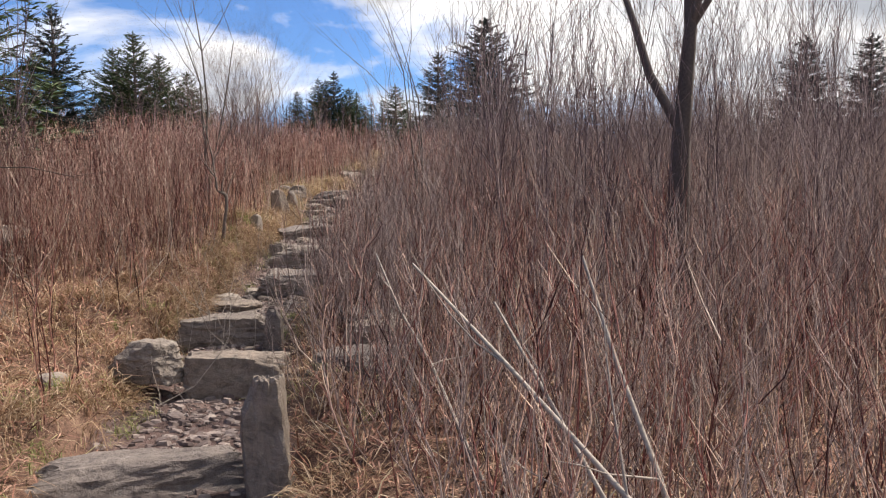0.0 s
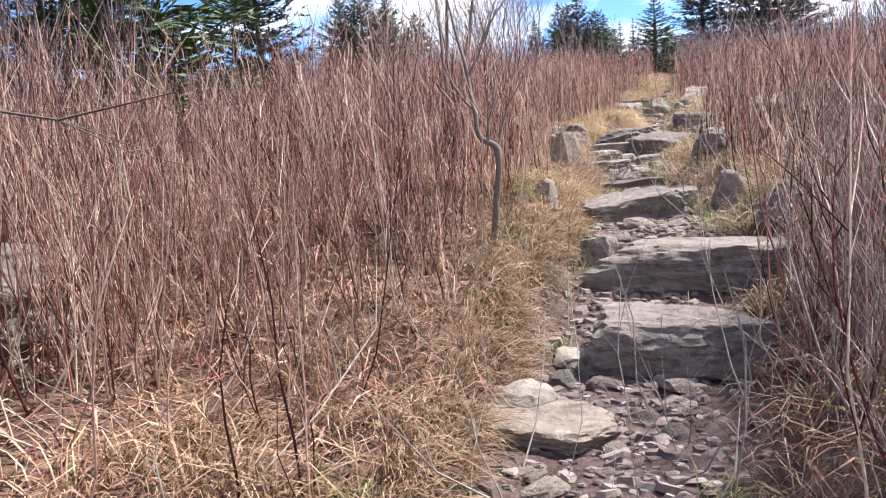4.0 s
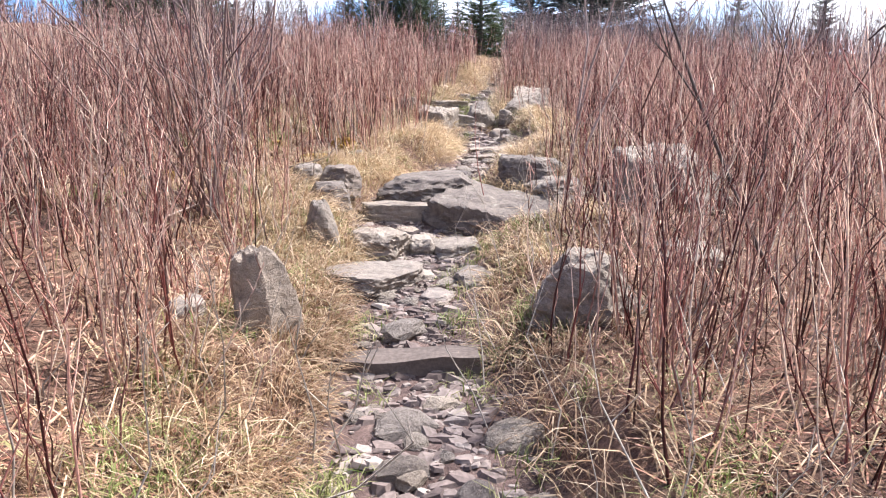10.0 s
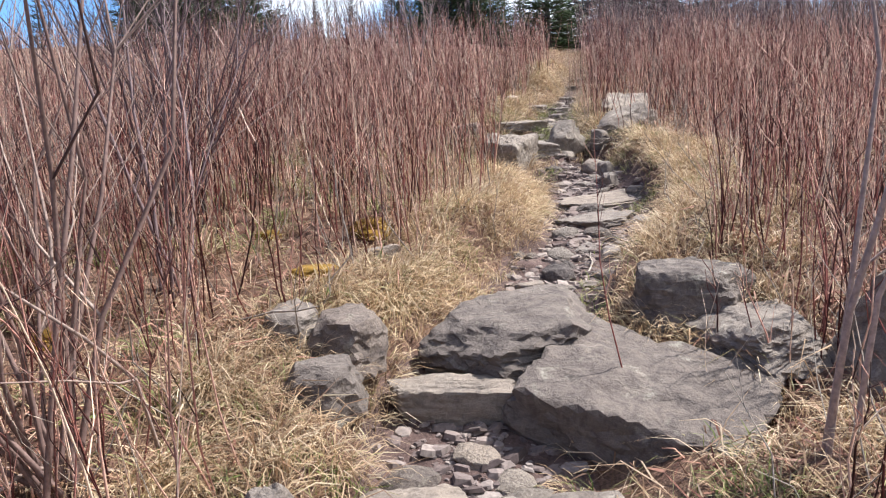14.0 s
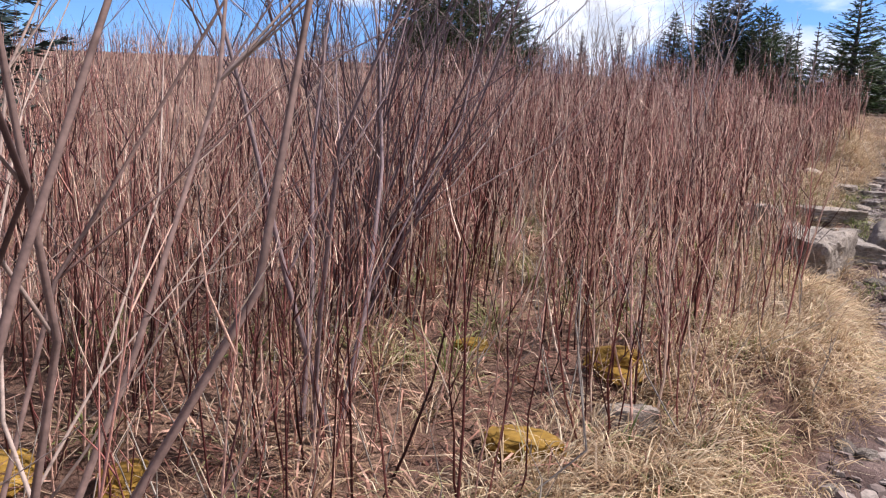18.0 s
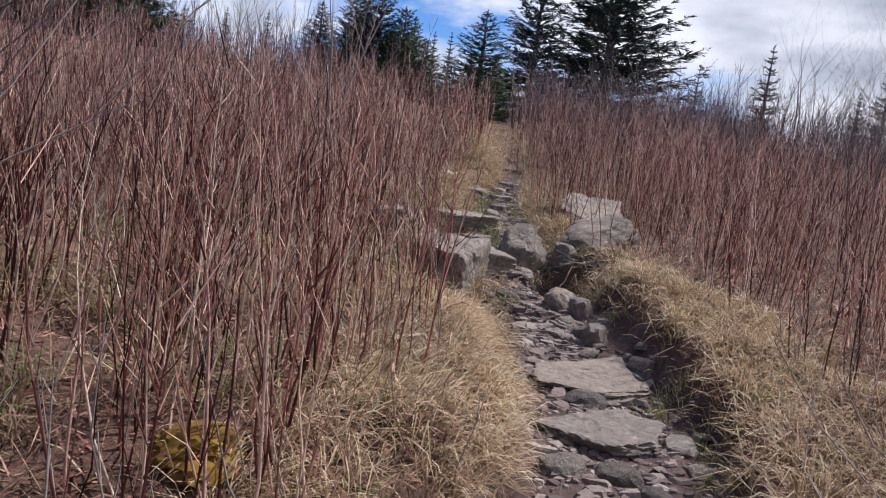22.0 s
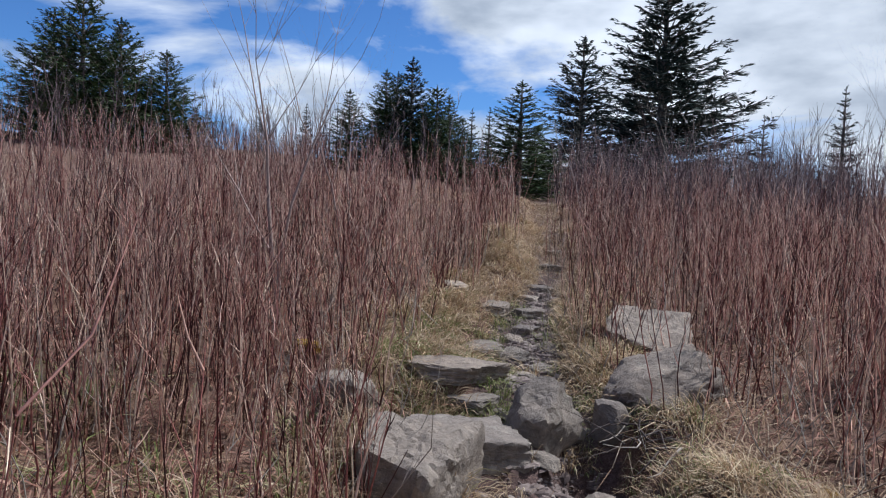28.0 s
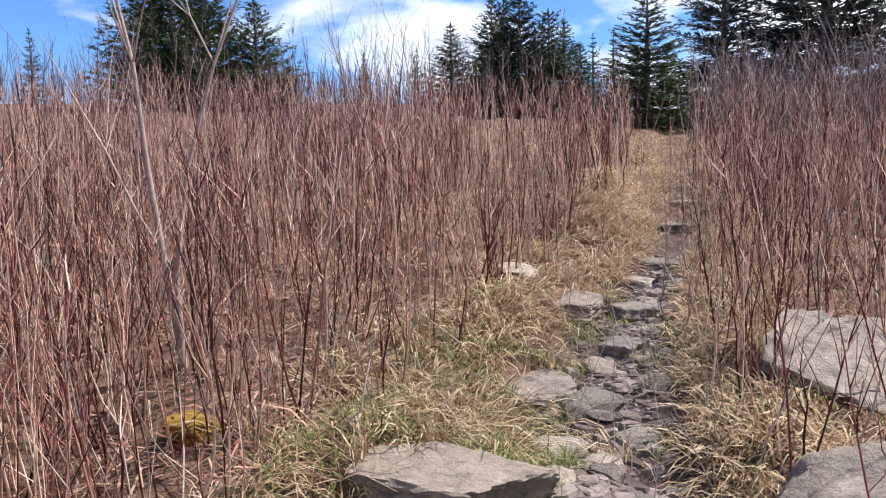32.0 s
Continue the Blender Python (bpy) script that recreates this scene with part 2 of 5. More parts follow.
BARK = stuff_material("grey_tree_bark", [(0.0, (0.105, 0.085, 0.076)), (1.0, (0.22, 0.19, 0.168))], 0.9)
BARK_PALE = stuff_material("pale_branch_bark", [(0.0, (0.24, 0.2, 0.175)), (1.0, (0.44, 0.40, 0.35))], 0.85)
PEBBLE = stuff_material("trail_pebble", [(0.0, (0.091, 0.069, 0.066)), (0.4, (0.175, 0.136, 0.126)), (0.8, (0.25, 0.206, 0.188)), (1.0, (0.32, 0.275, 0.248))], 0.9)
MOSS = stuff_material("ochre_moss", [(0.0, (0.15, 0.085, 0.014)), (1.0, (0.26, 0.155, 0.03))], 0.95)
BARK_DARK = stuff_material("dark_tree_bark", [(0.0, (0.06, 0.048, 0.045)), (1.0, (0.13, 0.105, 0.095))], 0.9)


def ground_material():
    m, n, l, b = material("earth_and_thatch", 0.95)
    c = n.new("ShaderNodeTexCoord").outputs["Object"]
    mask = n.new("ShaderNodeAttribute")
    mask.attribute_name = "worn"
    a = noise_node(n, l, c, 2.2, 8, 0.7)
    thatch = ramp(n, [(0.3, (0.070, 0.038, 0.030)), (0.5, (0.145, 0.086, 0.063)), (0.7, (0.235, 0.158, 0.112))])
    l.new(a.outputs["Fac"], thatch.inputs["Fac"])
    fib = noise_node(n, l, c, 70, 5, 0.75)
    f = ramp(n, [(0.3, (0.3, 0.28, 0.27)), (0.7, (1.45, 1.4, 1.35))])
    l.new(fib.outputs["Fac"], f.inputs["Fac"])
    thatch_c = mix(n, l, 1.0, thatch.outputs["Color"], f.outputs["Color"], "MULTIPLY")
    e = noise_node(n, l, c, 6, 8, 0.7)
    earth = ramp(n, [(0.3, (0.066, 0.042, 0.038)), (0.55, (0.125, 0.085, 0.077)), (0.75, (0.2, 0.148, 0.132))])
    l.new(e.outputs["Fac"], earth.inputs["Fac"])
    earth_c = mix(n, l, 0.8, earth.outputs["Color"], f.outputs["Color"], "MULTIPLY")
    edge = noise_node(n, l, c, 9, 4, 0.6)
    add = n.new("ShaderNodeMath")
    add.operation = "MULTIPLY_ADD"
    l.new(edge.outputs["Fac"], add.inputs[0])
    add.inputs[1].default_value = 0.9
    sub = n.new("ShaderNodeMath")
    sub.operation = "SUBTRACT"
    l.new(mask.outputs["Fac"], sub.inputs[0])
    sub.inputs[1].default_value = 0.45
    l.new(sub.outputs["Value"], add.inputs[2])
    step = ramp(n, [(0.42, (0, 0, 0)), (0.58, (1, 1, 1))])
    l.new(add.outputs["Value"], step.inputs["Fac"])
    l.new(mix(n, l, step.outputs["Color"], thatch_c, earth_c), b.inputs["Base Color"])
    h = mix(n, l, 0.5, fib.outputs["Fac"], e.outputs["Fac"])
    bump(n, l, b, h, 0.8, 0.03)
    return m


EARTH = ground_material()

# ---- the lie of the land ----
# trail: y, centre x, floor height, half width
TRAIL = np.array([
    (-8, .7, -.25, .5), (-3, .5, -.15, .5), (0, -.05, -.2, .5), (3.6, -.75, -.15, .5), (5.2, -.9, -.05, .5), (6.2, -.95, .12, .5),
    (7.6, -.85, .16, .5), (8.5, -.75, .42, .5), (9.3, -.68, .66, .5), (10.4, -.7, .72, .45), (12.1, -.78, .76, .36), (12.8, -.85, .88, .36),
    (14.0, -.85, .92, .36), (15.0, -1.05, 1.03, .36), (16.0, -.75, 1.17, .36), (17.3, -.35, 1.26, .4), (18.4, -.05, 1.32, .45), (20.5, -.05, 1.42, .42),
    (21.6, -.12, 1.62, .34), (23.5, -.22, 1.85, .26), (25.5, .12, 2.1, .17), (27, .42, 2.28, .14), (29, .58, 2.53, .16), (33, .75, 3.0, .12), (60, 2.5, 4.8, .1)]) * 0.902


def ease(e0, e1, v):
    u = np.clip((v - e0) / (e1 - e0), 0, 1)
    return u * u * (3 - 2 * u)


def lattice(ix, iy, seed):
    h = np.sin(ix * 127.1 + iy * 311.7 + seed * 74.7) * 43758.5453
    return h - np.floor(h)


def value_noise(x, y, seed=0):
    ix, iy = np.floor(x), np.floor(y)
    u, v = ease(0, 1, x - ix), ease(0, 1, y - iy)
    a, b = lattice(ix, iy, seed), lattice(ix + 1, iy, seed)
    c, d = lattice(ix, iy + 1, seed), lattice(ix + 1, iy + 1, seed)
    return (a * (1 - u) + b * u) * (1 - v) + (c * (1 - u) + d * u) * v - 0.5


def trail_at(y):
    return [np.interp(y, TRAIL[:, 0], TRAIL[:, k]) for k in (1, 2, 3)]


def offset(x, y):
    """How far beyond the trail's edge, signed: left is negative."""
    c, _, w = trail_at(y)
    d = x - c
    return np.where(d < 0, np.minimum(d + w, 0), np.maximum(d - w, 0))


def ground_z(x, y):
    x, y = np.asarray(x, float), np.asarray(y, float)
    c, z, w = trail_at(y)
    d = x - c
    w = w + 0.16 * value_noise(y * 1.3, y * 0 + np.sign(d) * 3, 5)
    bank = np.interp(y, [-5, 2.7, 4.5, 7.2, 11, 14.4, 17, 21.6, 27], [.18, .2, .3, .38, .18, .25, .28, .12, .1])
    cut = .4 - .2 * ease(13.9, 14.8, y) * ease(19.5, 18.6, y)
    left, right = ease(0, .36, -d - w), ease(0, cut, d - w)
    z = z + left * bank + right * bank * (1.2 - cut)
    dl, dr = np.clip(-d - w - .4, 0, 60), np.clip(d - w - .4, 0, 60)
    z = z + .085 * dl * np.exp(-dl / 60) - .012 * dr
    # rock ledge with a washed-out hollow beside it
    brow = y - (19.0 + .55 * (x + .45))
    z = z + .17 * ease(-.06, .1, brow) * (1 - ease(19.8, 20.8, y)) * ease(0.0, .2, -.02 - x) * ease(-1.3, -1.0, x)
    z = z - .26 * np.exp(-((x + .72) ** 2 / .10 + (y - 18.38) ** 2 / .05))
    z = z - .40 * np.exp(-((x - .18) ** 2 / .07 + (y - 19.36) ** 2 / .045)) - .08 * np.exp(-((x - .1) ** 2 + (y - 18.9) ** 2) / .06)
    z = z + .28 * np.exp(-((x + .25) ** 2 / .06 + (y - 24.4) ** 2 / .7)) + .16 * np.exp(-((x - .68) ** 2 + (y - 18.4) ** 2) / .16)
    z = z - .20 * np.exp(-((x + 1.5) ** 2 + (y - 4.95) ** 2) / .05) - .12 * np.exp(-((x + 1.75) ** 2 + (y - 3.7) ** 2) / .12)
    z = z - .16 * np.exp(-((x + .08) ** 2 / .16 + (y - 13.5) ** 2 / .16))
    lid = 1.47 + .3 * np.clip(y - 19.4, 0, 2)
    low = ease(-1.12, -.98, x) * ease(.05, -.1, x) * ease(18.3, 18.5, y) * ease(20.0, 19.6, y)
    z = z * (1 - low) + np.minimum(z, lid) * low
    off = (left + right) * (1 - .7 * low)
    z = z + off * (0.16 * value_noise(x * 1.4, y * 1.4, 1) + 0.08 * value_noise(x * 3.7, y * 3.7, 2))
    z = z + 0.035 * value_noise(x * 6, y * 6, 3) + 0.02 * value_noise(x * 13, y * 13, 4)
    far = np.clip(np.hypot(x, y - 15) - 45, 0, 400)
    return z - 0.05 * far - 0.0002 * far ** 2


def mesh_from(name, verts, faces, mat=None, smooth=True):
    """A mesh from arrays; all faces have the same number of corners."""
    me = bpy.data.meshes.new(name)
    k = faces.shape[1]
    me.vertices.add(len(verts))
    me.vertices.foreach_set("co", np.ascontiguousarray(verts, dtype=np.float32).ravel())
    me.loops.add(faces.size)
    me.loops.foreach_set("vertex_index", np.ascontiguousarray(faces, dtype=np.int32).ravel())
    me.polygons.add(len(faces))
    me.polygons.foreach_set("loop_start", np.arange(0, faces.size, k, dtype=np.int32))
    me.polygons.foreach_set("use_smooth", np.full(len(faces), smooth))
    me.update(calc_edges=True)
    if mat:
        me.materials.append(mat)
    return me


def tubes(points, radii, sides=3):
    """Vertices and quads of N tubes, from N x K points and radii."""
    n, k, _ = points.shape
    axis = points[:, -1] - points[:, 0]
    axis /= np.linalg.norm(axis, axis=1, keepdims=True) + 1e-9
    ref = np.where(np.abs(axis[:, 2:3]) > 0.8, np.array([[1.0, 0, 0]]), np.array([[0, 0, 1.0]]))
    u = np.cross(axis, ref)
    u /= np.linalg.norm(u, axis=1, keepdims=True) + 1e-9
    v = np.cross(axis, u)
    a = np.arange(sides) / sides * 2 * np.pi
    ring = np.cos(a)[None, :, None] * u[:, None] + np.sin(a)[None, :, None] * v[:, None]
    verts = points[:, :, None, :] + radii[:, :, None, None] * ring[:, None]
    i = np.arange(n)[:, None, None] * k * sides
    j = np.arange(k - 1)[None, :, None] * sides
    s = np.arange(sides)[None, None, :]
    t = (s + 1) % sides
    faces = np.stack([i + j + s, i + j + t, i + j + sides + t, i + j + sides + s], -1)
    return verts.reshape(-1, 3), faces.reshape(-1, 4)


def blades(points, widths, face):
    """Ribbons from N x K points, with N x K widths, lying across the N directions given."""
    n, k, _ = points.shape
    side = face[:, None] * widths[..., None]
    verts = np.stack([points - side, points + side], 2)
    i = np.arange(n)[:, None] * k * 2
    j = np.arange(k - 1)[None] * 2
    faces = np.stack([i + j, i + j + 1, i + j + 3, i + j + 2], -1)
    return verts.reshape(-1, 3), faces.reshape(-1, 4)


def joined(pairs):
    vs, fs, base = [], [], 0
    for v, f in pairs:
        vs.append(v)
        fs.append(f + base)
        base += len(v)
    return np.concatenate(vs), np.concatenate(fs)


def part(name, me, parent, label=""):
    ob = new(name, me)
    ob.parent = parent
    return tagged(ob, label)


# ---- ground ----
def spread(lo, hi, step, far, grow):
    inner = list(np.arange(lo, hi + step / 2, step))
    a, s = [], step
    while (inner[-1] + sum(a)) < far:
        s *= grow
        a.append(s)
    right = list(hi + np.cumsum(a))
    a, s = [], step
    while lo - sum(a) > -far:
        s *= grow
        a.append(s)
    left = list(lo - np.cumsum(a))[::-1]
    return np.array(left + inner + right)


gx, gy = spread(-2.6, 1.9, 0.06, 700, 1.17), spread(-1.0, 24.0, 0.07, 900, 1.17)
X, Y = np.meshgrid(gx, gy)
Z = ground_z(X, Y)
idx = np.arange(X.size).reshape(X.shape)
quads = np.stack([idx[:-1, :-1], idx[:-1, 1:], idx[1:, 1:], idx[1:, :-1]], -1).reshape(-1, 4)
ground_mesh = mesh_from("ground", np.stack([X, Y, Z], -1).reshape(-1, 3), quads, EARTH)
worn = ground_mesh.attributes.new("worn", "FLOAT", "POINT")
worn.data.foreach_set("value", (1 - ease(0.0, 0.22, np.abs(offset(X, Y)))).astype(np.float32).ravel())
ground = tagged(new("ground", ground_mesh), "brown mountain hillside with a worn earth trail", "ground", kind="structure")

RNG = np.random.default_rng(4)


# ---- stones ----
def stone_mesh(name, w, d, h, seed, mat, boxy=0.5, cuts=7, detail=3, lumps=0.10, taper=0.0):
    """A broken rock: a body bounded by tilted faces, its edges worn, its sides ribbed by the bedding."""
    rng = random.Random(seed)
    bm = bmesh.new()
    bmesh.ops.create_icosphere(bm, subdivisions=detail, radius=1)
    count = 4 if boxy >= 0.7 else rng.choice((5, 5, 6))
    turn = 0 if boxy >= 0.7 else rng.uniform(0, 6.283)
    loose = 0.16 if boxy >= 0.7 else 0.3
    slope = (-0.15, 0.08) if cuts <= 0 else (-0.12, 0.34)
    planes = [(Vector((rng.gauss(0, .07), rng.gauss(0, .07), 1)).normalized(), rng.uniform(.84, .9)), (Vector((0, 0, -1)), 0.9)]
    for k in range(count):
        a, e = turn + 6.283 * k / count + rng.gauss(0, loose), rng.uniform(*slope)
        planes.append((Vector((math.cos(a) * math.cos(e), math.sin(a) * math.cos(e), math.sin(e))), rng.uniform(0.8, 0.94)))
    for k in range(0 if cuts <= 0 else max(3, cuts)):
        a, e = rng.uniform(0, 6.283), rng.uniform(-0.2, 1.0)
        planes.append((Vector((math.cos(a) * math.cos(e), math.sin(a) * math.cos(e), math.sin(e))), rng.uniform(0.84, 1.06)))
    normals, offsets = np.array([p[0][:] for p in planes]), np.array([p[1] for p in planes])
    dirs = np.array([v.co[:] for v in bm.verts])
    worn_edge = (26.0 if cuts <= 0 else 44.0) if boxy >= 0.5 else 28.0 if boxy > 0.25 else 5.0
    reach = (np.maximum(dirs @ normals.T, 0) / offsets) ** worn_edge
    body = dirs * (reach.sum(1) ** (-1 / worn_edge))[:, None]
    shift = Vector((rng.uniform(-50, 50), rng.uniform(-50, 50), rng.uniform(-50, 50)))
    for v, q in zip(bm.verts, body):
        p = Vector(q)
        chip = noise.noise(p * 2.6 + shift)
        s = 1 + lumps * noise.noise(p * 1.3 + shift) + lumps * 0.45 * noise.noise(p * 2.9 - shift) - lumps * 0.9 * max(0.0, chip - 0.15) + lumps * 0.5 * noise.noise(p * 5 + shift) + lumps * 0.36 * noise.noise(p * 12 + shift)
        p *= s
        layer = noise.noise(Vector((p.x * 1.1, p.y * 1.1, p.z * 6 + p.x * 0.8)) + shift)
        p += Vector((p.x, p.y, 0)) * 0.022 * layer
        slim = 1 - taper * max(0.0, p.z + 0.3)
        v.co = Vector((p.x * w * 0.56 * slim, p.y * d * 0.56 * slim, p.z * h * 0.58))
    me = bpy.data.meshes.new(name)
    bm.to_mesh(me)
    bm.free()
    me.polygons.foreach_set("use_smooth", np.full(len(me.polygons), detail > 2))
    if detail > 2:
        me.set_sharp_from_angle(angle=radians(24))
    me.materials.append(mat)
    return me


STONES = []


def stone(name, x, y, w, d, h, yaw, label, mat=None, tilt=(0, 0), sink=0.06, lift=0.0, boxy=0.55, cuts=7, category="rock", group="", top=None, taper=0.0):
    seed = int(abs(x) * 917 + abs(y) * 331 + w * 77)
    size = max(w, d, h)
    h2 = h + sink
    z = float(ground_z(x, y)) + lift if top is None else top - h
    ob = new(name, stone_mesh(name, w, d, h2, seed, mat or ROCK, boxy, cuts + 4, 5 if size > 0.4 else 4 if size > 0.2 else 3, 0.115, taper))
    ob.matrix_basis = pose(x, y, z + h - h2 / 2, tilt[0], tilt[1], yaw)
    STONES.append((x, y, max(w, d) * 0.5))
    return tagged(ob, label, category, group)


stone("small_stone", -1.52, 15.02, 0.24, 0.17, 0.11, 25, "dark angular stone half sunk among the canes", boxy=0.5, cuts=5)
stone("step_stone", -0.75, 2.31, 1.05, 0.26, 0.19, 20, "grey schist slab laid as a step across the trail", boxy=0.85, cuts=-2)
stone("upright_stone", -0.09, 2.24, 0.21, 0.25, 0.57, 10, "upright grey stone standing beside the steps", boxy=0.7, cuts=1)
stone("boulder", -1.17, 3.95, 0.46, 0.32, 0.2, -15, "rounded grey lichen-spotted boulder in the grass", boxy=0.4, cuts=5, top=0.27)
stone("step_stone", -0.60, 3.95, 0.68, 0.24, 0.26, 9, "grey schist slab laid as a step across the trail", boxy=0.85, cuts=-2)
stone("step_stone", -0.89, 5.20, 0.69, 0.36, 0.21, 5, "grey schist slab laid as a step across the trail", boxy=0.85, cuts=-2)
stone("upright_stone", -0.48, 4.91, 0.14, 0.12, 0.32, -5, "upright grey stone standing beside the steps", boxy=0.7, cuts=1)
stone("flat_stone", -1.10, 6.25, 0.58, 0.36, 0.08, -14, "flat grey stone lying in the trail", boxy=0.65, cuts=-4)
stone("step_stone", -0.58, 7.02, 0.69, 0.41, 0.20, -3, "grey schist slab laid as a step across the trail", boxy=0.85, cuts=-2)
stone("step_stone", -0.31, 7.82, 1.10, 0.46, 0.19, -8, "grey schist slab laid as a step across the trail", boxy=0.75, cuts=2)
stone("small_stone", -1.05, 7.03, 0.16, 0.19, 0.03, 5, "small pale angular stone on the trail", mat=ROCK_PALE, boxy=0.5, cuts=8, sink=0.03)
stone("small_stone", -1.21, 6.42, 0.31, 0.25, 0.11, 9, "small pale angular stone on the trail", mat=ROCK_PALE, boxy=0.5, cuts=8, sink=0.03)
stone("boulder", 0.3, 3.75, 0.55, 0.4, 0.16, -10, "rounded grey lichen-spotted boulder in the grass", boxy=0.35, cuts=2)
stone("boulder", 0.42, 4.25, 0.5, 0.45, 0.2, -11, "rounded grey lichen-spotted boulder in the grass", boxy=0.35, cuts=2)
stone("flat_stone", 0.43, 4.91, 0.63, 0.75, 0.06, -3, "flat grey stone lying in the trail", boxy=0.65, cuts=-4)
stone("boulder", -3.53, 5.60, 1.2, 0.7, 0.46, 30, "broad grey lichen-spotted boulder in the straw", mat=ROCK_DARK, boxy=0.6, cuts=-4, tilt=(4, 6))
stone("small_stone", -1.56, 3.32, 0.20, 0.16, 0.07, 37, "small pale angular stone on the trail", mat=ROCK_PALE, boxy=0.5, cuts=8, sink=0.03)
stone("rock", -1.06, 9.45, 0.18, 0.22, 0.07, 3, "angular grey rock beside the trail", boxy=0.55, cuts=3)
stone("step_stone", -0.72, 9.12, 0.66, 0.30, 0.17, 25, "grey schist slab laid as a step across the trail", boxy=0.75, cuts=-4, tilt=(3, -7))
stone("rock", -0.35, 9.40, 0.24, 0.29, 0.14, -9, "angular grey rock beside the trail", boxy=0.55, cuts=3)
stone("boulder", -0.04, 9.05, 0.27, 0.28, 0.24, -16, "upright grey lichen-spotted boulder beside the step", boxy=0.4, cuts=4, taper=0.4, tilt=(10, -6))
stone("boulder", -1.31, 8.64, 0.15, 0.18, 0.15, 11, "rounded grey lichen-spotted boulder in the grass", boxy=0.35, cuts=2)
stone("boulder", 0.33, 8.15, 0.55, 0.5, 0.20, -30, "rounded grey lichen-spotted boulder in the grass", boxy=0.5, cuts=5)
stone("rock", -0.94, 8.06, 0.21, 0.12, 0.14, 2, "angular grey rock beside the trail", boxy=0.55, cuts=3)
stone("boulder", 0.61, 7.68, 0.33, 0.40, 0.27, -30, "rounded grey lichen-spotted boulder in the grass", boxy=0.35, cuts=2)
stone("upright_stone", -1.38, 10.88, 0.26, 0.22, 0.38, 25, "upright pointed grey stone beside the timber step", boxy=0.6, cuts=3, taper=0.3, tilt=(6, -8))
stone("flat_stone", -1.04, 12.07, 0.54, 0.51, 0.12, 7, "flat grey stone lying in the trail", boxy=0.65, cuts=-4)
stone("small_stone", -0.72, 12.30, 0.14, 0.17, 0.03, 2, "small pale angular stone on the trail", mat=ROCK_PALE, boxy=0.5, cuts=8, sink=0.03)
stone("rock", -0.41, 12.20, 0.29, 0.35, 0.06, -2, "angular grey rock beside the trail", boxy=0.55, cuts=3)
stone("small_stone", -0.63, 11.87, 0.18, 0.22, 0.03, 1, "small pale angular stone on the trail", mat=ROCK_PALE, boxy=0.5, cuts=8, sink=0.03)
stone("boulder", 0.08, 11.22, 0.46, 0.42, 0.27, -12, "rounded grey lichen-spotted boulder in the grass", boxy=0.45, cuts=4, taper=0.25, tilt=(14, 4))
stone("boulder", 0.92, 12.26, 0.41, 0.49, 0.10, -20, "rounded grey lichen-spotted boulder in the grass", boxy=0.35, cuts=2)
stone("small_stone", -1.75, 11.01, 0.18, 0.19, 0.07, 24, "small pale angular stone on the trail", mat=ROCK_PALE, boxy=0.5, cuts=8, sink=0.03)
stone("slab", -0.25, 13.62, 0.90, 0.74, 0.40, -38, "broad tilted grey rock slab with a flat top", mat=ROCK_DARK, boxy=0.8, cuts=-4, tilt=(7, 11), top=1.14)
stone("rock", -0.74, 14.18, 0.71, 0.82, 0.24, -2, "angular grey rock beside the trail", mat=ROCK_DARK, boxy=0.5, cuts=3)
stone("flat_stone", -0.98, 13.66, 0.49, 0.20, 0.13, 2, "flat grey stone lying in the trail", boxy=0.65, cuts=-4)
stone("boulder", 0.08, 14.26, 0.54, 0.44, 0.28, -6, "rounded grey lichen-spotted boulder in the grass", mat=ROCK_DARK, boxy=0.4, cuts=3, top=1.40)
stone("rock", 0.34, 13.91, 0.39, 0.47, 0.12, -17, "angular grey rock beside the trail", boxy=0.55, cuts=3)
stone("boulder", 1.02, 13.55, 0.95, 0.7, 0.44, -20, "broad grey lichen-spotted boulder among the canes", boxy=0.5, cuts=3, tilt=(18, 6), taper=0.2)
stone("rock", -1.74, 13.90, 0.24, 0.29, 0.13, 12, "angular grey rock beside the trail", boxy=0.5, cuts=6)
stone("rock", -1.49, 13.43, 0.30, 0.25, 0.16, 10, "angular grey rock beside the trail", mat=ROCK_DARK, boxy=0.5, cuts=6)
stone("upright_stone", -1.40, 12.52, 0.22, 0.17, 0.24, 30, "upright leaning grey stone at the trail's edge", boxy=0.6, cuts=1, taper=0.35, tilt=(8, -6))
stone("rock", -1.45, 13.81, 0.30, 0.38, 0.18, 8, "angular grey rock beside the trail", mat=ROCK_DARK, boxy=0.5, cuts=6)
stone("flat_stone", -1.07, 12.82, 0.42, 0.45, 0.17, 4, "flat grey stone lying in the trail", boxy=0.5, cuts=3)
stone("small_stone", -0.77, 12.89, 0.19, 0.23, 0.10, -2, "small pale angular stone on the trail", mat=ROCK_PALE, boxy=0.5, cuts=8, sink=0.03)
stone("rock", -0.52, 12.92, 0.35, 0.40, 0.09, -7, "angular grey rock beside the trail", boxy=0.5, cuts=3)
stone("flat_stone", -0.05, 16.55, 0.38, 0.46, 0.06, -10, "flat grey stone lying in the trail", boxy=0.65, cuts=-4)
stone("flat_stone", -0.03, 17.25, 0.64, 0.51, 0.03, -9, "flat grey stone lying in the trail", boxy=0.65, cuts=-4)
stone("small_stone", -0.11, 15.56, 0.14, 0.17, 0.07, -12, "small pale angular stone on the trail", mat=ROCK_PALE, boxy=0.5, cuts=8, sink=0.03)
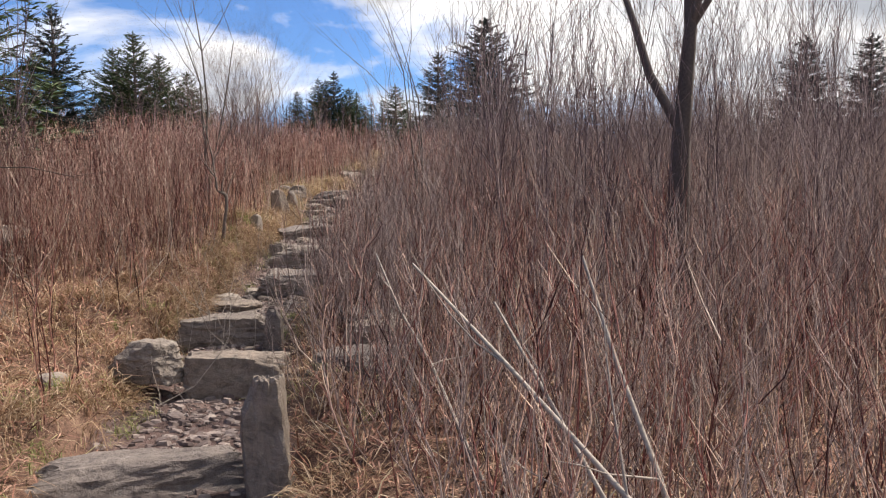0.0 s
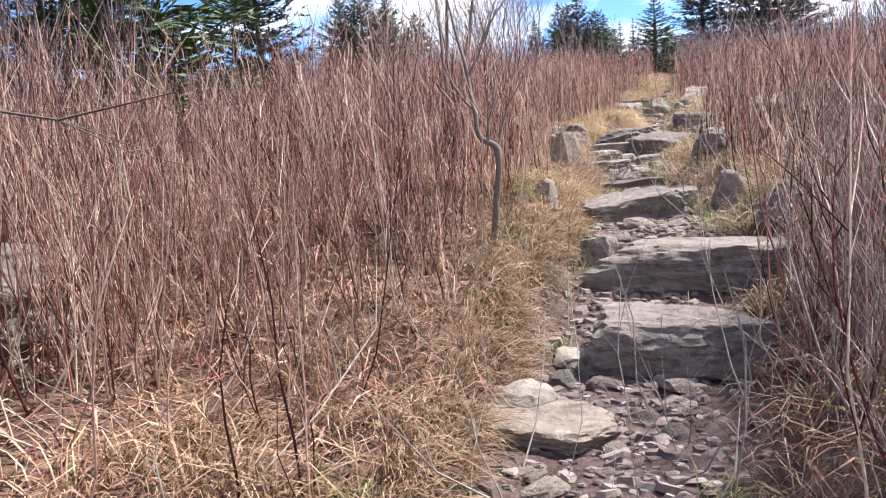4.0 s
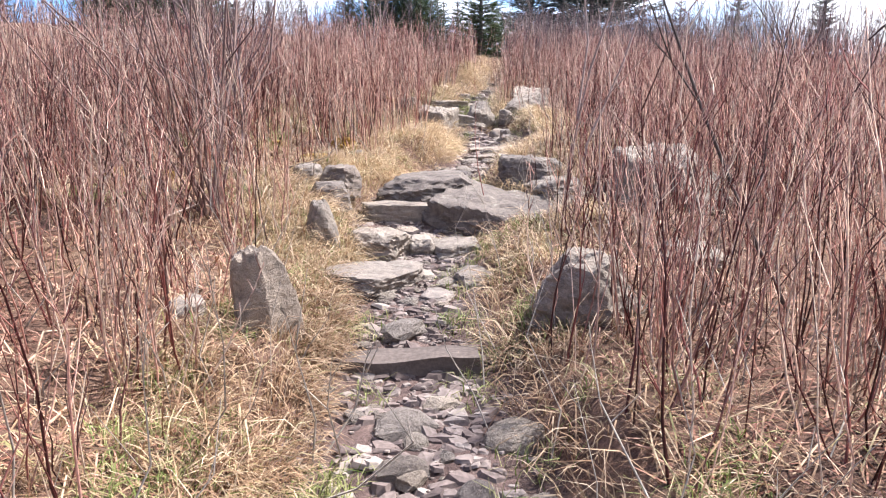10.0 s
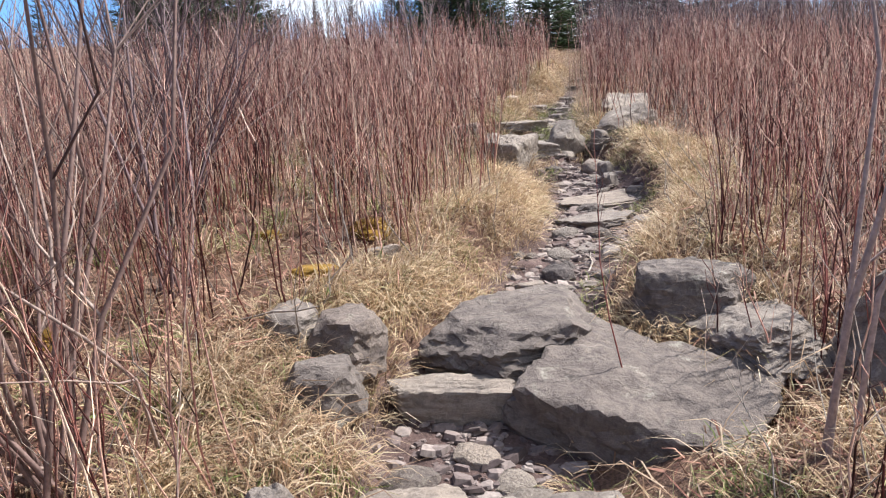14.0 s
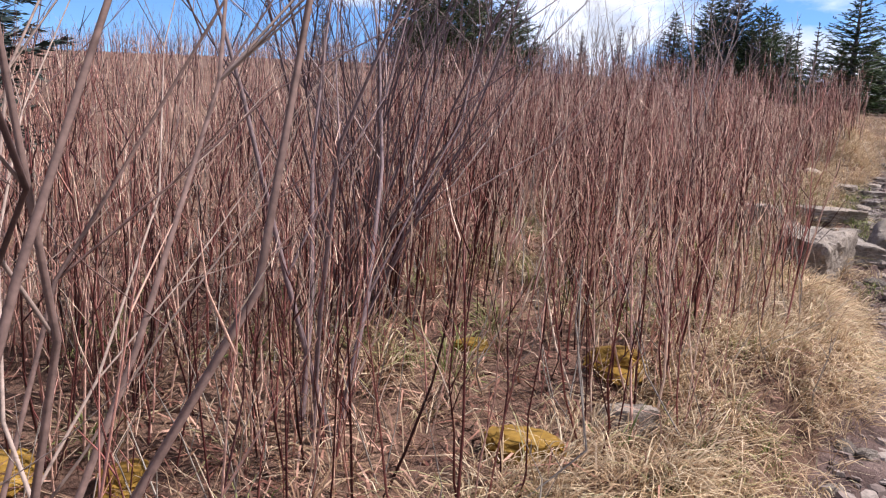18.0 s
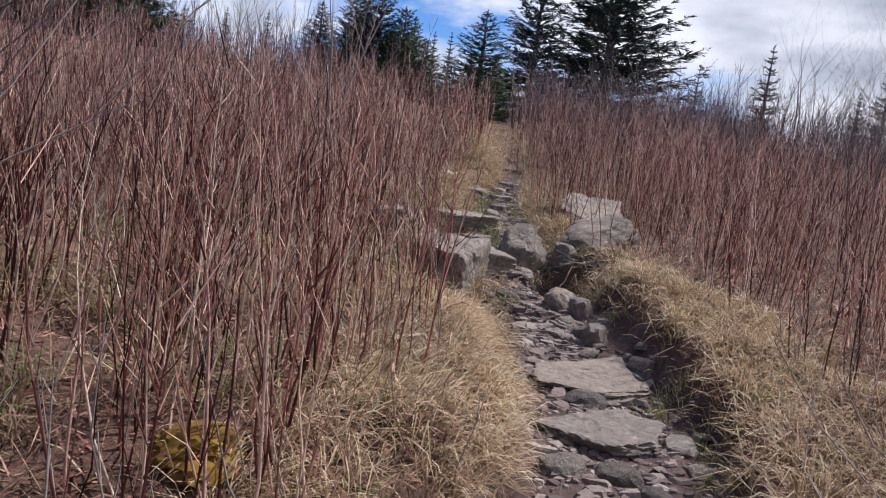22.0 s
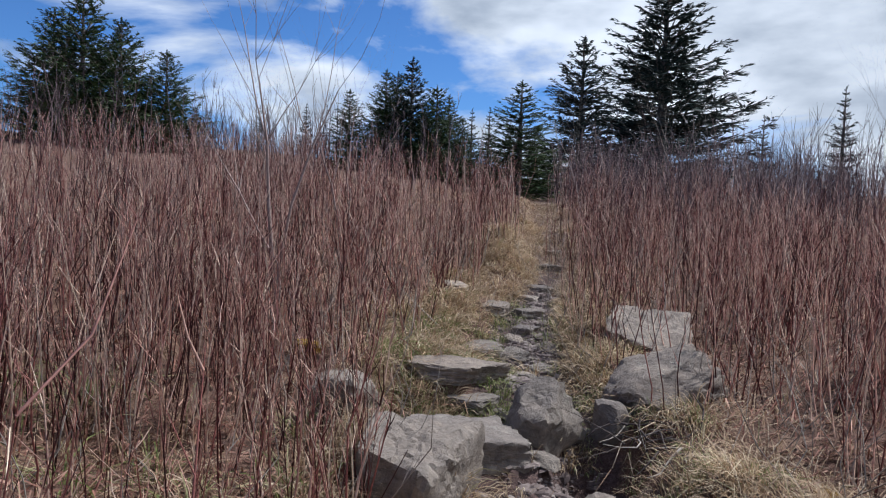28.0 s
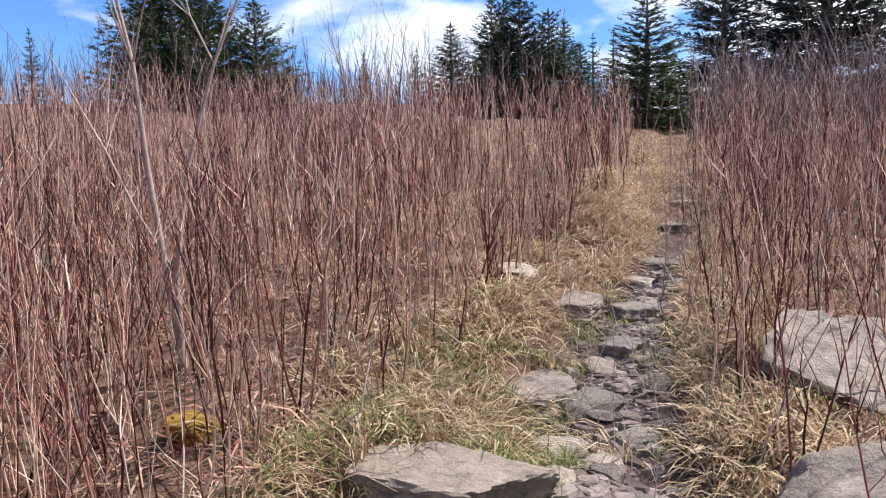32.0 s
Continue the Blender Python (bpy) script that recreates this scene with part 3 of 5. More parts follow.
stone("flat_stone", -0.25, 15.77, 0.14, 0.17, 0.02, -9, "flat grey stone lying in the trail", boxy=0.65, cuts=-4)
stone("rock", -1.53, 15.10, 0.17, 0.21, 0.05, 13, "angular grey rock beside the trail", boxy=0.55, cuts=3)
stone("flat_stone", -0.30, 15.04, 0.12, 0.11, 0.02, -11, "flat grey stone lying in the trail", boxy=0.65, cuts=-4)
stone("flat_stone", -0.63, 15.03, 0.13, 0.11, 0.02, -4, "flat grey stone lying in the trail", boxy=0.65, cuts=-4)
stone("small_stone", 0.23, 16.48, 0.16, 0.19, 0.04, -14, "small pale angular stone on the trail", mat=ROCK_PALE, boxy=0.5, cuts=8, sink=0.03)
stone("rock", -0.8, 18.72, 0.44, 0.46, 0.44, -16, "blocky grey boulder at the end of the rock ledge", boxy=0.75, cuts=-4, top=1.72, tilt=(7, 4))
stone("slab", -0.57, 19.17, 0.66, 0.42, 0.17, 27, "thick flat rock forming a ledge across the trail", boxy=0.75, cuts=-4, top=1.64, tilt=(0, 10))
stone("rock", -1.22, 19.27, 0.36, 0.3, 0.2, 10, "angular grey rock at the end of the ledge", boxy=0.5, cuts=4)
stone("rock", -0.17, 19.56, 0.34, 0.32, 0.28, 30, "angular grey rock leaning over the washed-out hollow", boxy=0.5, cuts=0, top=1.73, tilt=(12, -24))
stone("small_stone", 0.1, 18.85, 0.25, 0.22, 0.14, -10, "small pale angular stone on the trail", boxy=0.5, cuts=5)
stone("rock", 0.27, 19.72, 0.2, 0.2, 0.16, -11, "angular grey rock beside the trail", boxy=0.5, cuts=3)
stone("boulder", 0.62, 20.0, 0.68, 0.5, 0.3, 14, "long grey lichen-spotted boulder sloping into the bank", boxy=0.5, cuts=0, tilt=(10, -14), top=1.86)
stone("tilted_slab", 0.78, 21.15, 0.54, 0.48, 0.12, -12, "pale flat slab tilted against the bank", mat=ROCK_PALE, boxy=0.7, cuts=-4, tilt=(30, 12), top=1.93)
stone("flat_stone", -0.72, 19.98, 0.52, 0.34, 0.055, -8, "flat grey stone lying in the trail", boxy=0.65, cuts=-4)
stone("flat_stone", -0.41, 22.20, 0.34, 0.41, 0.04, -1, "flat grey stone lying in the trail", boxy=0.65, cuts=-4)
stone("small_stone", -0.02, 22.93, 0.21, 0.26, 0.03, -4, "small pale angular stone on the trail", mat=ROCK_PALE, boxy=0.5, cuts=8, sink=0.03)
stone("flat_stone", -0.52, 21.19, 0.39, 0.47, 0.03, -0, "flat grey stone lying in the trail", boxy=0.65, cuts=-4)
stone("small_stone", -0.37, 20.65, 0.23, 0.27, 0.04, -2, "small pale angular stone on the trail", mat=ROCK_PALE, boxy=0.5, cuts=8, sink=0.03)
stone("small_stone", -0.19, 20.51, 0.15, 0.18, 0.03, -4, "small pale angular stone on the trail", mat=ROCK_PALE, boxy=0.5, cuts=8, sink=0.03)
stone("small_stone", -0.34, 20.29, 0.14, 0.17, 0.03, -2, "small pale angular stone on the trail", mat=ROCK_PALE, boxy=0.5, cuts=8, sink=0.03)
stone("flat_stone", -0.53, 19.77, 0.26, 0.21, 0.02, 0, "flat grey stone lying in the trail", boxy=0.65, cuts=-4)
stone("small_stone", -0.75, 22.36, 0.24, 0.35, 0.07, 2, "small pale angular stone on the trail", mat=ROCK_PALE, boxy=0.5, cuts=8, sink=0.03)
stone("rock", 0.16, 17.96, 0.16, 0.19, 0.12, -16, "angular grey rock beside the trail", boxy=0.55, cuts=3)
stone("boulder", 0.36, 17.51, 0.21, 0.20, 0.07, -22, "rounded grey lichen-spotted boulder in the grass", boxy=0.35, cuts=2)
stone("small_stone", 1.46, 16.95, 0.21, 0.17, 0.05, -45, "small pale angular stone on the trail", mat=ROCK_PALE, boxy=0.5, cuts=8, sink=0.03)
stone("flat_stone", 0.46, 25.56, 0.23, 0.27, 0.05, -6, "flat grey stone lying in the trail", boxy=0.65, cuts=-4)
stone("flat_stone", -0.52, 20.06, 0.24, 0.29, 0.03, -0, "flat grey stone lying in the trail", boxy=0.65, cuts=-4)
stone("flat_stone", -0.28, 18.18, 0.14, 0.17, 0.03, -9, "flat grey stone lying in the trail", boxy=0.65, cuts=-4)
stone("flat_stone", -0.08, 18.07, 0.13, 0.14, 0.03, -12, "flat grey stone lying in the trail", boxy=0.65, cuts=-4)
stone("rock", 0.2, 18.55, 0.15, 0.18, 0.12, 20, "angular grey rock beside the trail", boxy=0.55, cuts=3)
stone("flat_stone", -0.05, 22.3, 0.3, 0.24, 0.05, 15, "flat grey stone lying in the trail", boxy=0.65, cuts=-4)
stone("flat_stone", 0.12, 23.3, 0.24, 0.22, 0.05, -10, "flat grey stone lying in the trail", boxy=0.65, cuts=-4)
stone("flat_stone", 0.3, 24.4, 0.26, 0.22, 0.06, 25, "flat grey stone lying in the trail", boxy=0.65, cuts=-4)
stone("flat_stone", -0.12, 21.7, 0.22, 0.2, 0.05, 40, "flat grey stone lying in the trail", boxy=0.65, cuts=-4)

# timber step across the trail
beam = bmesh.new()
bmesh.ops.create_cube(beam, size=1)
bmesh.ops.subdivide_edges(beam, edges=beam.edges[:], cuts=7, use_grid_fill=True)
for v in beam.verts:
    v.co = Vector((v.co.x * 0.62, v.co.y * 0.15, v.co.z * 0.13))
    v.co += 0.02 * noise.noise_vector(v.co * 5) + 0.006 * noise.noise_vector(v.co * 23)
beam_mesh = bpy.data.meshes.new("timber_step")
beam.to_mesh(beam_mesh)
beam.free()
beam_mesh.materials.append(BARK_DARK)
beam_ob = new("timber_step", beam_mesh)
beam_ob.matrix_basis = pose(-0.73, 11.03, float(ground_z(-0.73, 10.95)) + 0.02, 4, -3, 2)
tagged(beam_ob, "weathered dark timber edging a step in the trail", "step")
STONES.append((-0.73, 11.03, 0.3))


# loose trail stones
def pebbles(count, lo, hi, size, seed):
    rng = np.random.default_rng(seed)
    y = rng.uniform(lo, hi, count)
    c, _, w = trail_at(y)
    x = c + rng.normal(0, 0.55, count).clip(-1.15, 1.15) * w
    s = size * rng.lognormal(0, 0.62, count)
    z = ground_z(x, y)
    return x, y, z, s


proto = []
for k in range(8):
    proto.append(stone_mesh("trail_stone", 1.0, 0.75 + 0.08 * (k % 3), 0.26 + 0.06 * (k % 4), 400 + k, (ROCK, ROCK_PALE, ROCK, ROCK_DARK)[k % 4], 0.6, 8, 2, 0.16))
px, py, pz, ps = pebbles(345, 4.2, 21.5, 0.08, 11)
number = 0
for k in range(len(px)):
    if any((px[k] - a) ** 2 + (py[k] - b) ** 2 < (r * 0.9) ** 2 for a, b, r in STONES) or number >= 295:
        continue
    number += 1
    ob = new("trail_stone", proto[k % 8])
    s = float(min(ps[k], 0.24))
    ob.matrix_basis = pose(px[k], py[k], pz[k] + s * 0.05, RNG.uniform(-14, 14), RNG.uniform(-14, 14), RNG.uniform(0, 360)) @ Matrix.Scale(s, 4)
    ob.parent = ground
gx_, gy_, gz_, gs_ = pebbles(11000, 1.5, 23.5, 0.023, 12)
n, m = len(gx_), 6
ang = np.arange(m) * (2 * np.pi / m) + RNG.uniform(-.4, .4, (n, m)) + RNG.uniform(0, 6.28, (n, 1))
rad = RNG.uniform(.6, 1.15, (n, m))
squeeze = RNG.uniform(.5, 1, (n, 1))
ring = np.stack([np.cos(ang) * rad, np.sin(ang) * rad * squeeze, np.zeros((n, m))], -1)
thick = RNG.uniform(.08, .26, (n, 1))
upper, lower = ring * RNG.uniform(.6, .85, (n, m, 1)), ring * 1.0
upper[..., 2], lower[..., 2] = thick + RNG.uniform(-.08, .08, (n, m)), -thick
cap = np.concatenate([upper.mean(1, keepdims=True) + np.stack([RNG.normal(0, .1, n), RNG.normal(0, .1, n), RNG.uniform(0, .1, n)], -1)[:, None], upper, lower], 1)
lean = RNG.normal(0, .18, (n, 2))
cap[..., 2] += cap[..., 0] * lean[:, :1] + cap[..., 1] * lean[:, 1:]
nx = (np.arange(m) + 1) % m
itri = np.concatenate([np.stack([np.zeros(m, int), 1 + np.arange(m), 1 + nx], -1), np.stack([1 + np.arange(m), 1 + m + np.arange(m), 1 + nx], -1), np.stack([1 + nx, 1 + m + np.arange(m), 1 + m + nx], -1)])
v = cap * np.minimum(gs_, 0.065)[:, None, None] + np.stack([gx_, gy_, gz_ + 0.004], -1)[:, None]
f = itri[None] + (np.arange(n) * (2 * m + 1))[:, None, None]
gravel = new("trail_gravel", mesh_from("trail_gravel", v.reshape(-1, 3), f.reshape(-1, 3), PEBBLE, False))
tagged(gravel, "loose grey gravel strewn over the trail", "gravel", kind="stuff")


# ---- thickets of canes ----
def scatter(count, x0, x1, y0, y1, rng):
    return rng.uniform(x0, x1, count), rng.uniform(y0, y1, count)


def verge_left(y):
    return np.interp(y, [-2, 2, 4, 6, 7.5, 9, 10.5, 12, 14, 16, 18, 20, 24, 30], [1.0, 1.1, 1.0, .55, .22, .38, .42, .5, .5, .5, .55, .65, .45, .25])


def verge_right(y):
    return np.interp(y, [-2, 1, 4, 6, 8, 10, 12, 14, 16, 17.5, 19, 21, 22.5, 30], [.1, .1, .05, .08, .36, .33, .32, .6, .66, .62, .44, .24, .12, .1])


def keep_off(x, y, slack=0.0):
    o = offset(x, y)
    left, right = verge_left(y), verge_right(y)
    wob = 0.28 * value_noise(x * 1.1, y * 1.1, 9)
    ok = np.where(o < 0, -o > left + wob + slack, o > right + wob + slack)
    along = np.clip((y + 1.34) / 3.95, 0, 1)
    ok &= (np.hypot(x - (.58 - 1.25 * along), y - (-1.34 + 3.95 * along)) > 0.85) | (y > 4.5)
    for a, b, r in STONES:
        if r > 0.2:
            ok &= (x - a) ** 2 + (y - b) ** 2 > (r * 0.85) ** 2
    return ok


def clumps(count, x0, x1, y0, y1, rng, low=5, high=13, wide=0.09, fan=1.4):
    """Foot points and leans of canes that rise in clumps and fan out."""
    cx, cy = rng.uniform(x0, x1, count), rng.uniform(y0, y1, count)
    many = rng.integers(low, high, count)
    x, y = np.repeat(cx, many), np.repeat(cy, many)
    dx, dy = rng.normal(0, wide, len(x)), rng.normal(0, wide, len(x))
    drift = np.repeat(rng.normal(0, 0.06, (count, 2)), many, 0)
    return x + dx, y + dy, np.stack([dx, dy], -1) * fan + drift


def canes(x, y, height, radius, rng, twigs=4, lean=0.10, fan=None, fine=True):
    """Upright wavering stems with steep side shoots, and fine twiglets towards the tip."""
    n, k = len(x), 6 if fine else 4
    z = ground_z(x, y) - 0.03
    tilt = rng.normal(0, lean, (n, 2)) + (0 if fan is None else fan)
    bend = rng.normal(0, 0.08, (n, 2)) - 0.6 * tilt
    u = np.linspace(0, 1, k)
    pts = np.zeros((n, k, 3))
    h = height[:, None] * u
    kink = np.cumsum(rng.normal(0, 0.011 + 0.1 * max(0.0, lean - 0.1), (n, k, 2)), 1)
    kink -= kink[:, :1]
    pts[..., :2] = np.stack([x, y], -1)[:, None] + tilt[:, None] * h[..., None] + bend[:, None] * (u ** 2)[None, :, None] * height[:, None, None] + kink
    pts[..., 2] = z[:, None] + h
    rad = radius[:, None] * (np.array([1, .9, .76, .6, .42, .16]) if fine else np.array([1, .8, .55, .2]))
    out = [tubes(pts, rad)]
    for t in range(twigs + (4 if fine else 0)):
        tiny = t >= twigs
        s = rng.uniform(0.55 if tiny else 0.25, 0.98, n) * (k - 1)
        seg = np.minimum(s.astype(int), k - 2)
        fr = (s - seg)[:, None]
        a = pts[np.arange(n), seg] * (1 - fr) + pts[np.arange(n), seg + 1] * fr
        length = height * (rng.uniform(0.05, 0.13, n) if tiny else rng.uniform(0.10, 0.34, n) * (1.25 - 0.7 * s / (k - 1)))
        az = rng.uniform(0, 6.283, n)
        up = rng.uniform(0.6, 1.2, n) if tiny else rng.uniform(0.8, 1.4, n)
        dirs = np.stack([np.cos(az) * np.cos(up), np.sin(az) * np.cos(up), np.sin(up)], -1)
        mid = a + dirs * length[:, None] * 0.5
        end = mid + (dirs + rng.normal(0, 0.2, (n, 3)) + np.array([0, 0, 0.35])) * length[:, None] * 0.45
        if fine and not tiny:
            out.append(tubes(np.stack([a, mid, end], 1), radius[:, None] * np.array([.52, .38, .18])))
        else:
            out.append(tubes(np.stack([a, end], 1), radius[:, None] * (np.array([.3, .14]) if tiny else np.array([.5, .2]))))
    return joined(out)


def thicket(name, label, mat, x, y, hmin, hmax, r, rng, twigs, lean=0.1, fan=None, fine=True):
    n = len(x)
    v, f = canes(x, y, rng.uniform(hmin, hmax, n) * (1 + 0.35 * value_noise(x * .5, y * .5, 7)), r * rng.uniform(0.55, 1.35, n), rng, twigs, lean, fan, fine)
    return tagged(new(name, mesh_from(name, v, f, mat)), label, "thicket", kind="stuff")


rng = np.random.default_rng(21)
x, y, fan = clumps(2200, -6.5, 5.5, 5.0, 27.0, rng)
near = np.exp(-np.clip(np.abs(offset(x, y)) - 2.2, 0, 9) / 2.5)
edge_o = np.abs(offset(x, y))
ok = keep_off(x, y) & (value_noise(x * .9, y * .9, 12) > -0.36) & (rng.uniform(0, 1, len(x)) < np.where(edge_o < 1.9, np.where((offset(x, y) < 0) & (y > 12.6) & (y < 18.5), 0.62, 0.85), 0.35 + 0.65 * near))
x, y, fan = x[ok], y[ok], fan[ok]
left = offset(x, y) < 0
close = np.abs(offset(x, y)) < 1.9
for side, label in ((left, "dense thicket of bare reddish-purple canes above the trail"), (~left, "dense stand of bare purple canes along the trail")):
    for a, fine in ((side & close, True), (side & ~close, False)):
        upper = y > 12.6 + 0.8 * value_noise(x * 1.7, y * 1.7, 23)
        b = a & upper
        thicket("cane_thicket", label, CANE, x[b], y[b], 0.5, 1.14, 0.0047 if fine else 0.0054, rng, 4 if fine else 5, 0.09, fan[b], fine)
        mixed = rng.uniform(0, 1, len(x)) < 0.55
        for b, mat in ((a & ~upper & mixed, CANE), (a & ~upper & ~mixed, CANE_TAN)):
            thicket("cane_thicket", "tangled red and tan canes crowding the lower trail", mat, x[b], y[b], 0.5, 1.25, 0.0047 if fine else 0.0056, rng, 5, 0.17, fan[b], fine)
# canes standing in the grass nearer the trail, and dead stalks leaning every way
x, y, fan = clumps(760, -4.5, 3.5, 3.0, 24.0, rng, 2, 7, 0.06)
o = np.abs(offset(x, y))
ok = (o > 0.3) & (o < 1.7) & ~keep_off(x, y) & (value_noise(x * 2.2, y * 2.2, 17) > np.where(y < 9, -0.3, 0.0)) & ((x < 0) | (y < 14))
thicket("cane_thicket", "scattered red canes in the grass beside the trail", CANE, x[ok], y[ok], 0.4, 1.2, 0.0046, rng, 4, 0.12, fan[ok])
x, y = scatter(2600, -5.0, 4.5, 1.0, 24.0, rng)
ok = keep_off(x, y, -0.3) & ((np.abs(x + 1.0) > 0.9) | (np.abs(y - 12.9) > 0.8))
thicket("dead_stalks", "pale broken stalks leaning among the canes", BARK_PALE, x[ok], y[ok], 0.3, 0.9, 0.0036, rng, 2, 0.6, None, False)
# start of the walk: reddish canes on one side, a tall twiggy grey thicket on the other
x, y, fan = clumps(470, -7, -1.2, 1.0, 7.5, rng)
ok = keep_off(x, y, 0.1) & ~((x > -3.3) & (x < -1.5) & (y > 3.4) & (y < 5.5) & (rng.uniform(0, 1, len(x)) < 0.7))
thicket("cane_thicket", "bare tan-red canes standing in straw-coloured grass", CANE_TAN, x[ok], y[ok], 0.55, 1.35, 0.0046, rng, 6, 0.2, fan[ok], False)
x, y, fan = clumps(380, -0.2, 6, 0.4, 8.5, rng, 4, 11, 0.12)
ok = keep_off(x, y, np.where(y > 4, 0.42, 0.14)) & (np.hypot(x - 0.6, y + 1.35) > 1.6)
thicket("twig_thicket", "tall tangled thicket of bare grey-brown twigs", SHRUB, x[ok], y[ok], np.interp(y[ok], [1, 4, 7], [.4, .7, .9]), np.interp(y[ok], [1, 4, 7], [1.1, 1.6, 2.0]), 0.0038, rng, 7, 0.33, fan[ok])
x, y, fan = clumps(120, -0.45, 0.7, 4.7, 7.6, rng, 4, 10, 0.10)
ok = offset(x, y) > 0.24
thicket("twig_thicket", "low tangle of purple-grey twigs at the trail's edge", SHRUB, x[ok], y[ok], 0.3, 0.95, 0.0034, rng, 7, 0.24, fan[ok] + np.array([0.12, 0]))
x, y, fan = clumps(250, -0.1, 5, 0.4, 6, rng, 3, 8, 0.1)
ok = keep_off(x, y, 0.2) & (np.hypot(x - 0.6, y + 1.35) > 1.5)
red = rng.uniform(0, 1, len(x)) < 0.6
for b, mat in ((ok & red, CANE), (ok & ~red, CANE_TAN)):
    thicket("cane_thicket", "red and tan canes in front of the grey thicket", mat, x[b], y[b], 0.45, 1.25, 0.0046, rng, 5, 0.32, fan[b])
x, y = scatter(760, 1.2, 8, 3.6, 11, rng)
thicket("twig_thicket", "tall fine-branched grey shrubs behind the thicket", CANE_GREY, x, y, 1.4, 3.1, 0.0048, rng, 15, 0.16, None, False)
x, y = scatter(330, -8.5, -3.6, 4.2, 8.2, rng)
thicket("twig_thicket", "tall fine-branched grey shrubs behind the boulder", CANE_GREY, x, y, 1.6, 3.2, 0.0065, rng, 16, 0.25, None, False)
x, y, fan = clumps(130, 0.9, 6.5, 25.0, 33.0, rng, 5, 12, 0.14)
ok = keep_off(x, y, 0.1)
thicket("cane_thicket", "bushy purple shrubs behind the canes at the trail's head", CANE_GREY, x[ok], y[ok], 0.8, 1.5, 0.0062, rng, 9, 0.16, fan[ok], False)
# a grey twiggy belt down the slope
x, y = scatter(1850, 5.5, 22, 12, 36, rng)
ok = value_noise(x * .4, y * .4, 19) > -0.2
thicket("far_thicket", "tall grey twiggy shrubs down the slope", CANE_GREY, x[ok], y[ok], 1.2, 2.3, 0.009, rng, 9, 0.2, None, False)
# the hillside farther off
x, y = scatter(16500, -38, 30, 8, 62, rng)
d = np.hypot(x + 0.5, y - 14)
ok = keep_off(x, y, 0.15) & ((x < -5.5) | (x > 4.8) | (y > 26)) & (rng.uniform(0, 1, len(x)) < np.clip(15 / d, 0.3, 1))
x, y = x[ok], y[ok]
thicket("far_thicket", "hillside thicket of bare purple-brown shrubs", CANE, x, y, 0.6, 1.15, 0.0085, rng, 5, 0.14, None, False)
x, y = scatter(1500, -22, 24, 30, 60, rng)
ok = keep_off(x, y, 1.2)
thicket("far_thicket", "taller grey bare shrubs along the skyline", CANE_GREY, x[ok], y[ok], 1.2, 2.1, 0.011, rng, 8, 0.2, None, False)
x, y = scatter(1500, -12, 14, -3, 9, rng)
ok = keep_off(x, y, 0.3) & ((x < -6) | (x > 5.5))
thicket("far_thicket", "bare grey-brown thicket below the trail", CANE_GREY, x[ok], y[ok], 1.0, 2.0, 0.011, rng, 5, 0.16, None, False)


# ---- grass ----
def grass(x, y, length, width, rng, flow=None, stand=0.9, joints=3, stray=0.7):
    n = len(x)
    z = ground_z(x, y) - 0.01
    az = rng.uniform(0, 6.283, n) if flow is None else flow + rng.normal(0, stray, n)
    el = np.clip(rng.normal(stand, 0.3, n), 0.1, 1.5)
    out = np.stack([np.cos(az), np.sin(az)], -1)
    p = np.zeros((n, joints + 1, 3))
    p[:, 0] = np.stack([x, y, z], -1)
    e = el.copy()
    for k in range(1, joints + 1):
        p[:, k, :2] = p[:, k - 1, :2] + out * (np.cos(e) * length / joints)[:, None]
        p[:, k, 2] = p[:, k - 1, 2] + np.sin(e) * length / joints
        e = e - rng.uniform(0.35, 0.85, n) * 3 / joints
    floor = ground_z(p[:, -1, 0], p[:, -1, 1]) + 0.004
    p[:, -1, 2] = np.maximum(p[:, -1, 2], floor)
    side = np.stack([-np.sin(az), np.cos(az), rng.normal(0, 0.4, n)], -1)
    side /= np.linalg.norm(side, axis=1, keepdims=True)
    return blades(p, width[:, None] * {1: np.array([.8, .3]), 2: np.array([.9, .9, .15]), 3: np.array([.8, 1, .75, .15])}[joints], side)


def turf(name, label, mat, x, y, lmin, lmax, w, rng, flow=None, stand=0.9, joints=2, stray=0.7):
    n = len(x)
    v, f = grass(x, y, rng.uniform(lmin, lmax, n), w * rng.uniform(.6, 1.4, n), rng, flow, stand, joints, stray)
    return tagged(new(name, mesh_from(name, v, f, mat)), label, "grass", kind="stuff")


def off_stones(x, y):
    ok = np.ones(len(x), bool)
    for a, b, r in STONES:
        ok &= (x - a) ** 2 + (y - b) ** 2 > (r * 0.78) ** 2
    return ok


rng = np.random.default_rng(33)
# verge: pale drooping grass hanging over the trail's edges, in tussocks
TUFTS = 1960
cy = np.concatenate([rng.uniform(1.0, 24.0, 1000), rng.uniform(12.0, 18.8, 500), rng.uniform(20.0, 28.0, 200), rng.uniform(3.5, 12.5, 260)])
cy[1640:1700] = rng.normal(24.3, 0.5, 60)
brink = np.arange(TUFTS) >= 1700            # tufts hanging over the very edge of the lower trail
cc, _, cw = trail_at(cy)
sd = np.where(rng.uniform(0, 1, TUFTS) < np.where(brink, 0.8, 0.55), -1.0, 1.0)
reach = np.where(sd < 0, verge_left(cy), verge_right(cy))
cx = cc + sd * (cw + 0.04 + rng.uniform(0, 1, TUFTS) ** 0.9 * np.where(brink, 0.16, reach + 0.25))
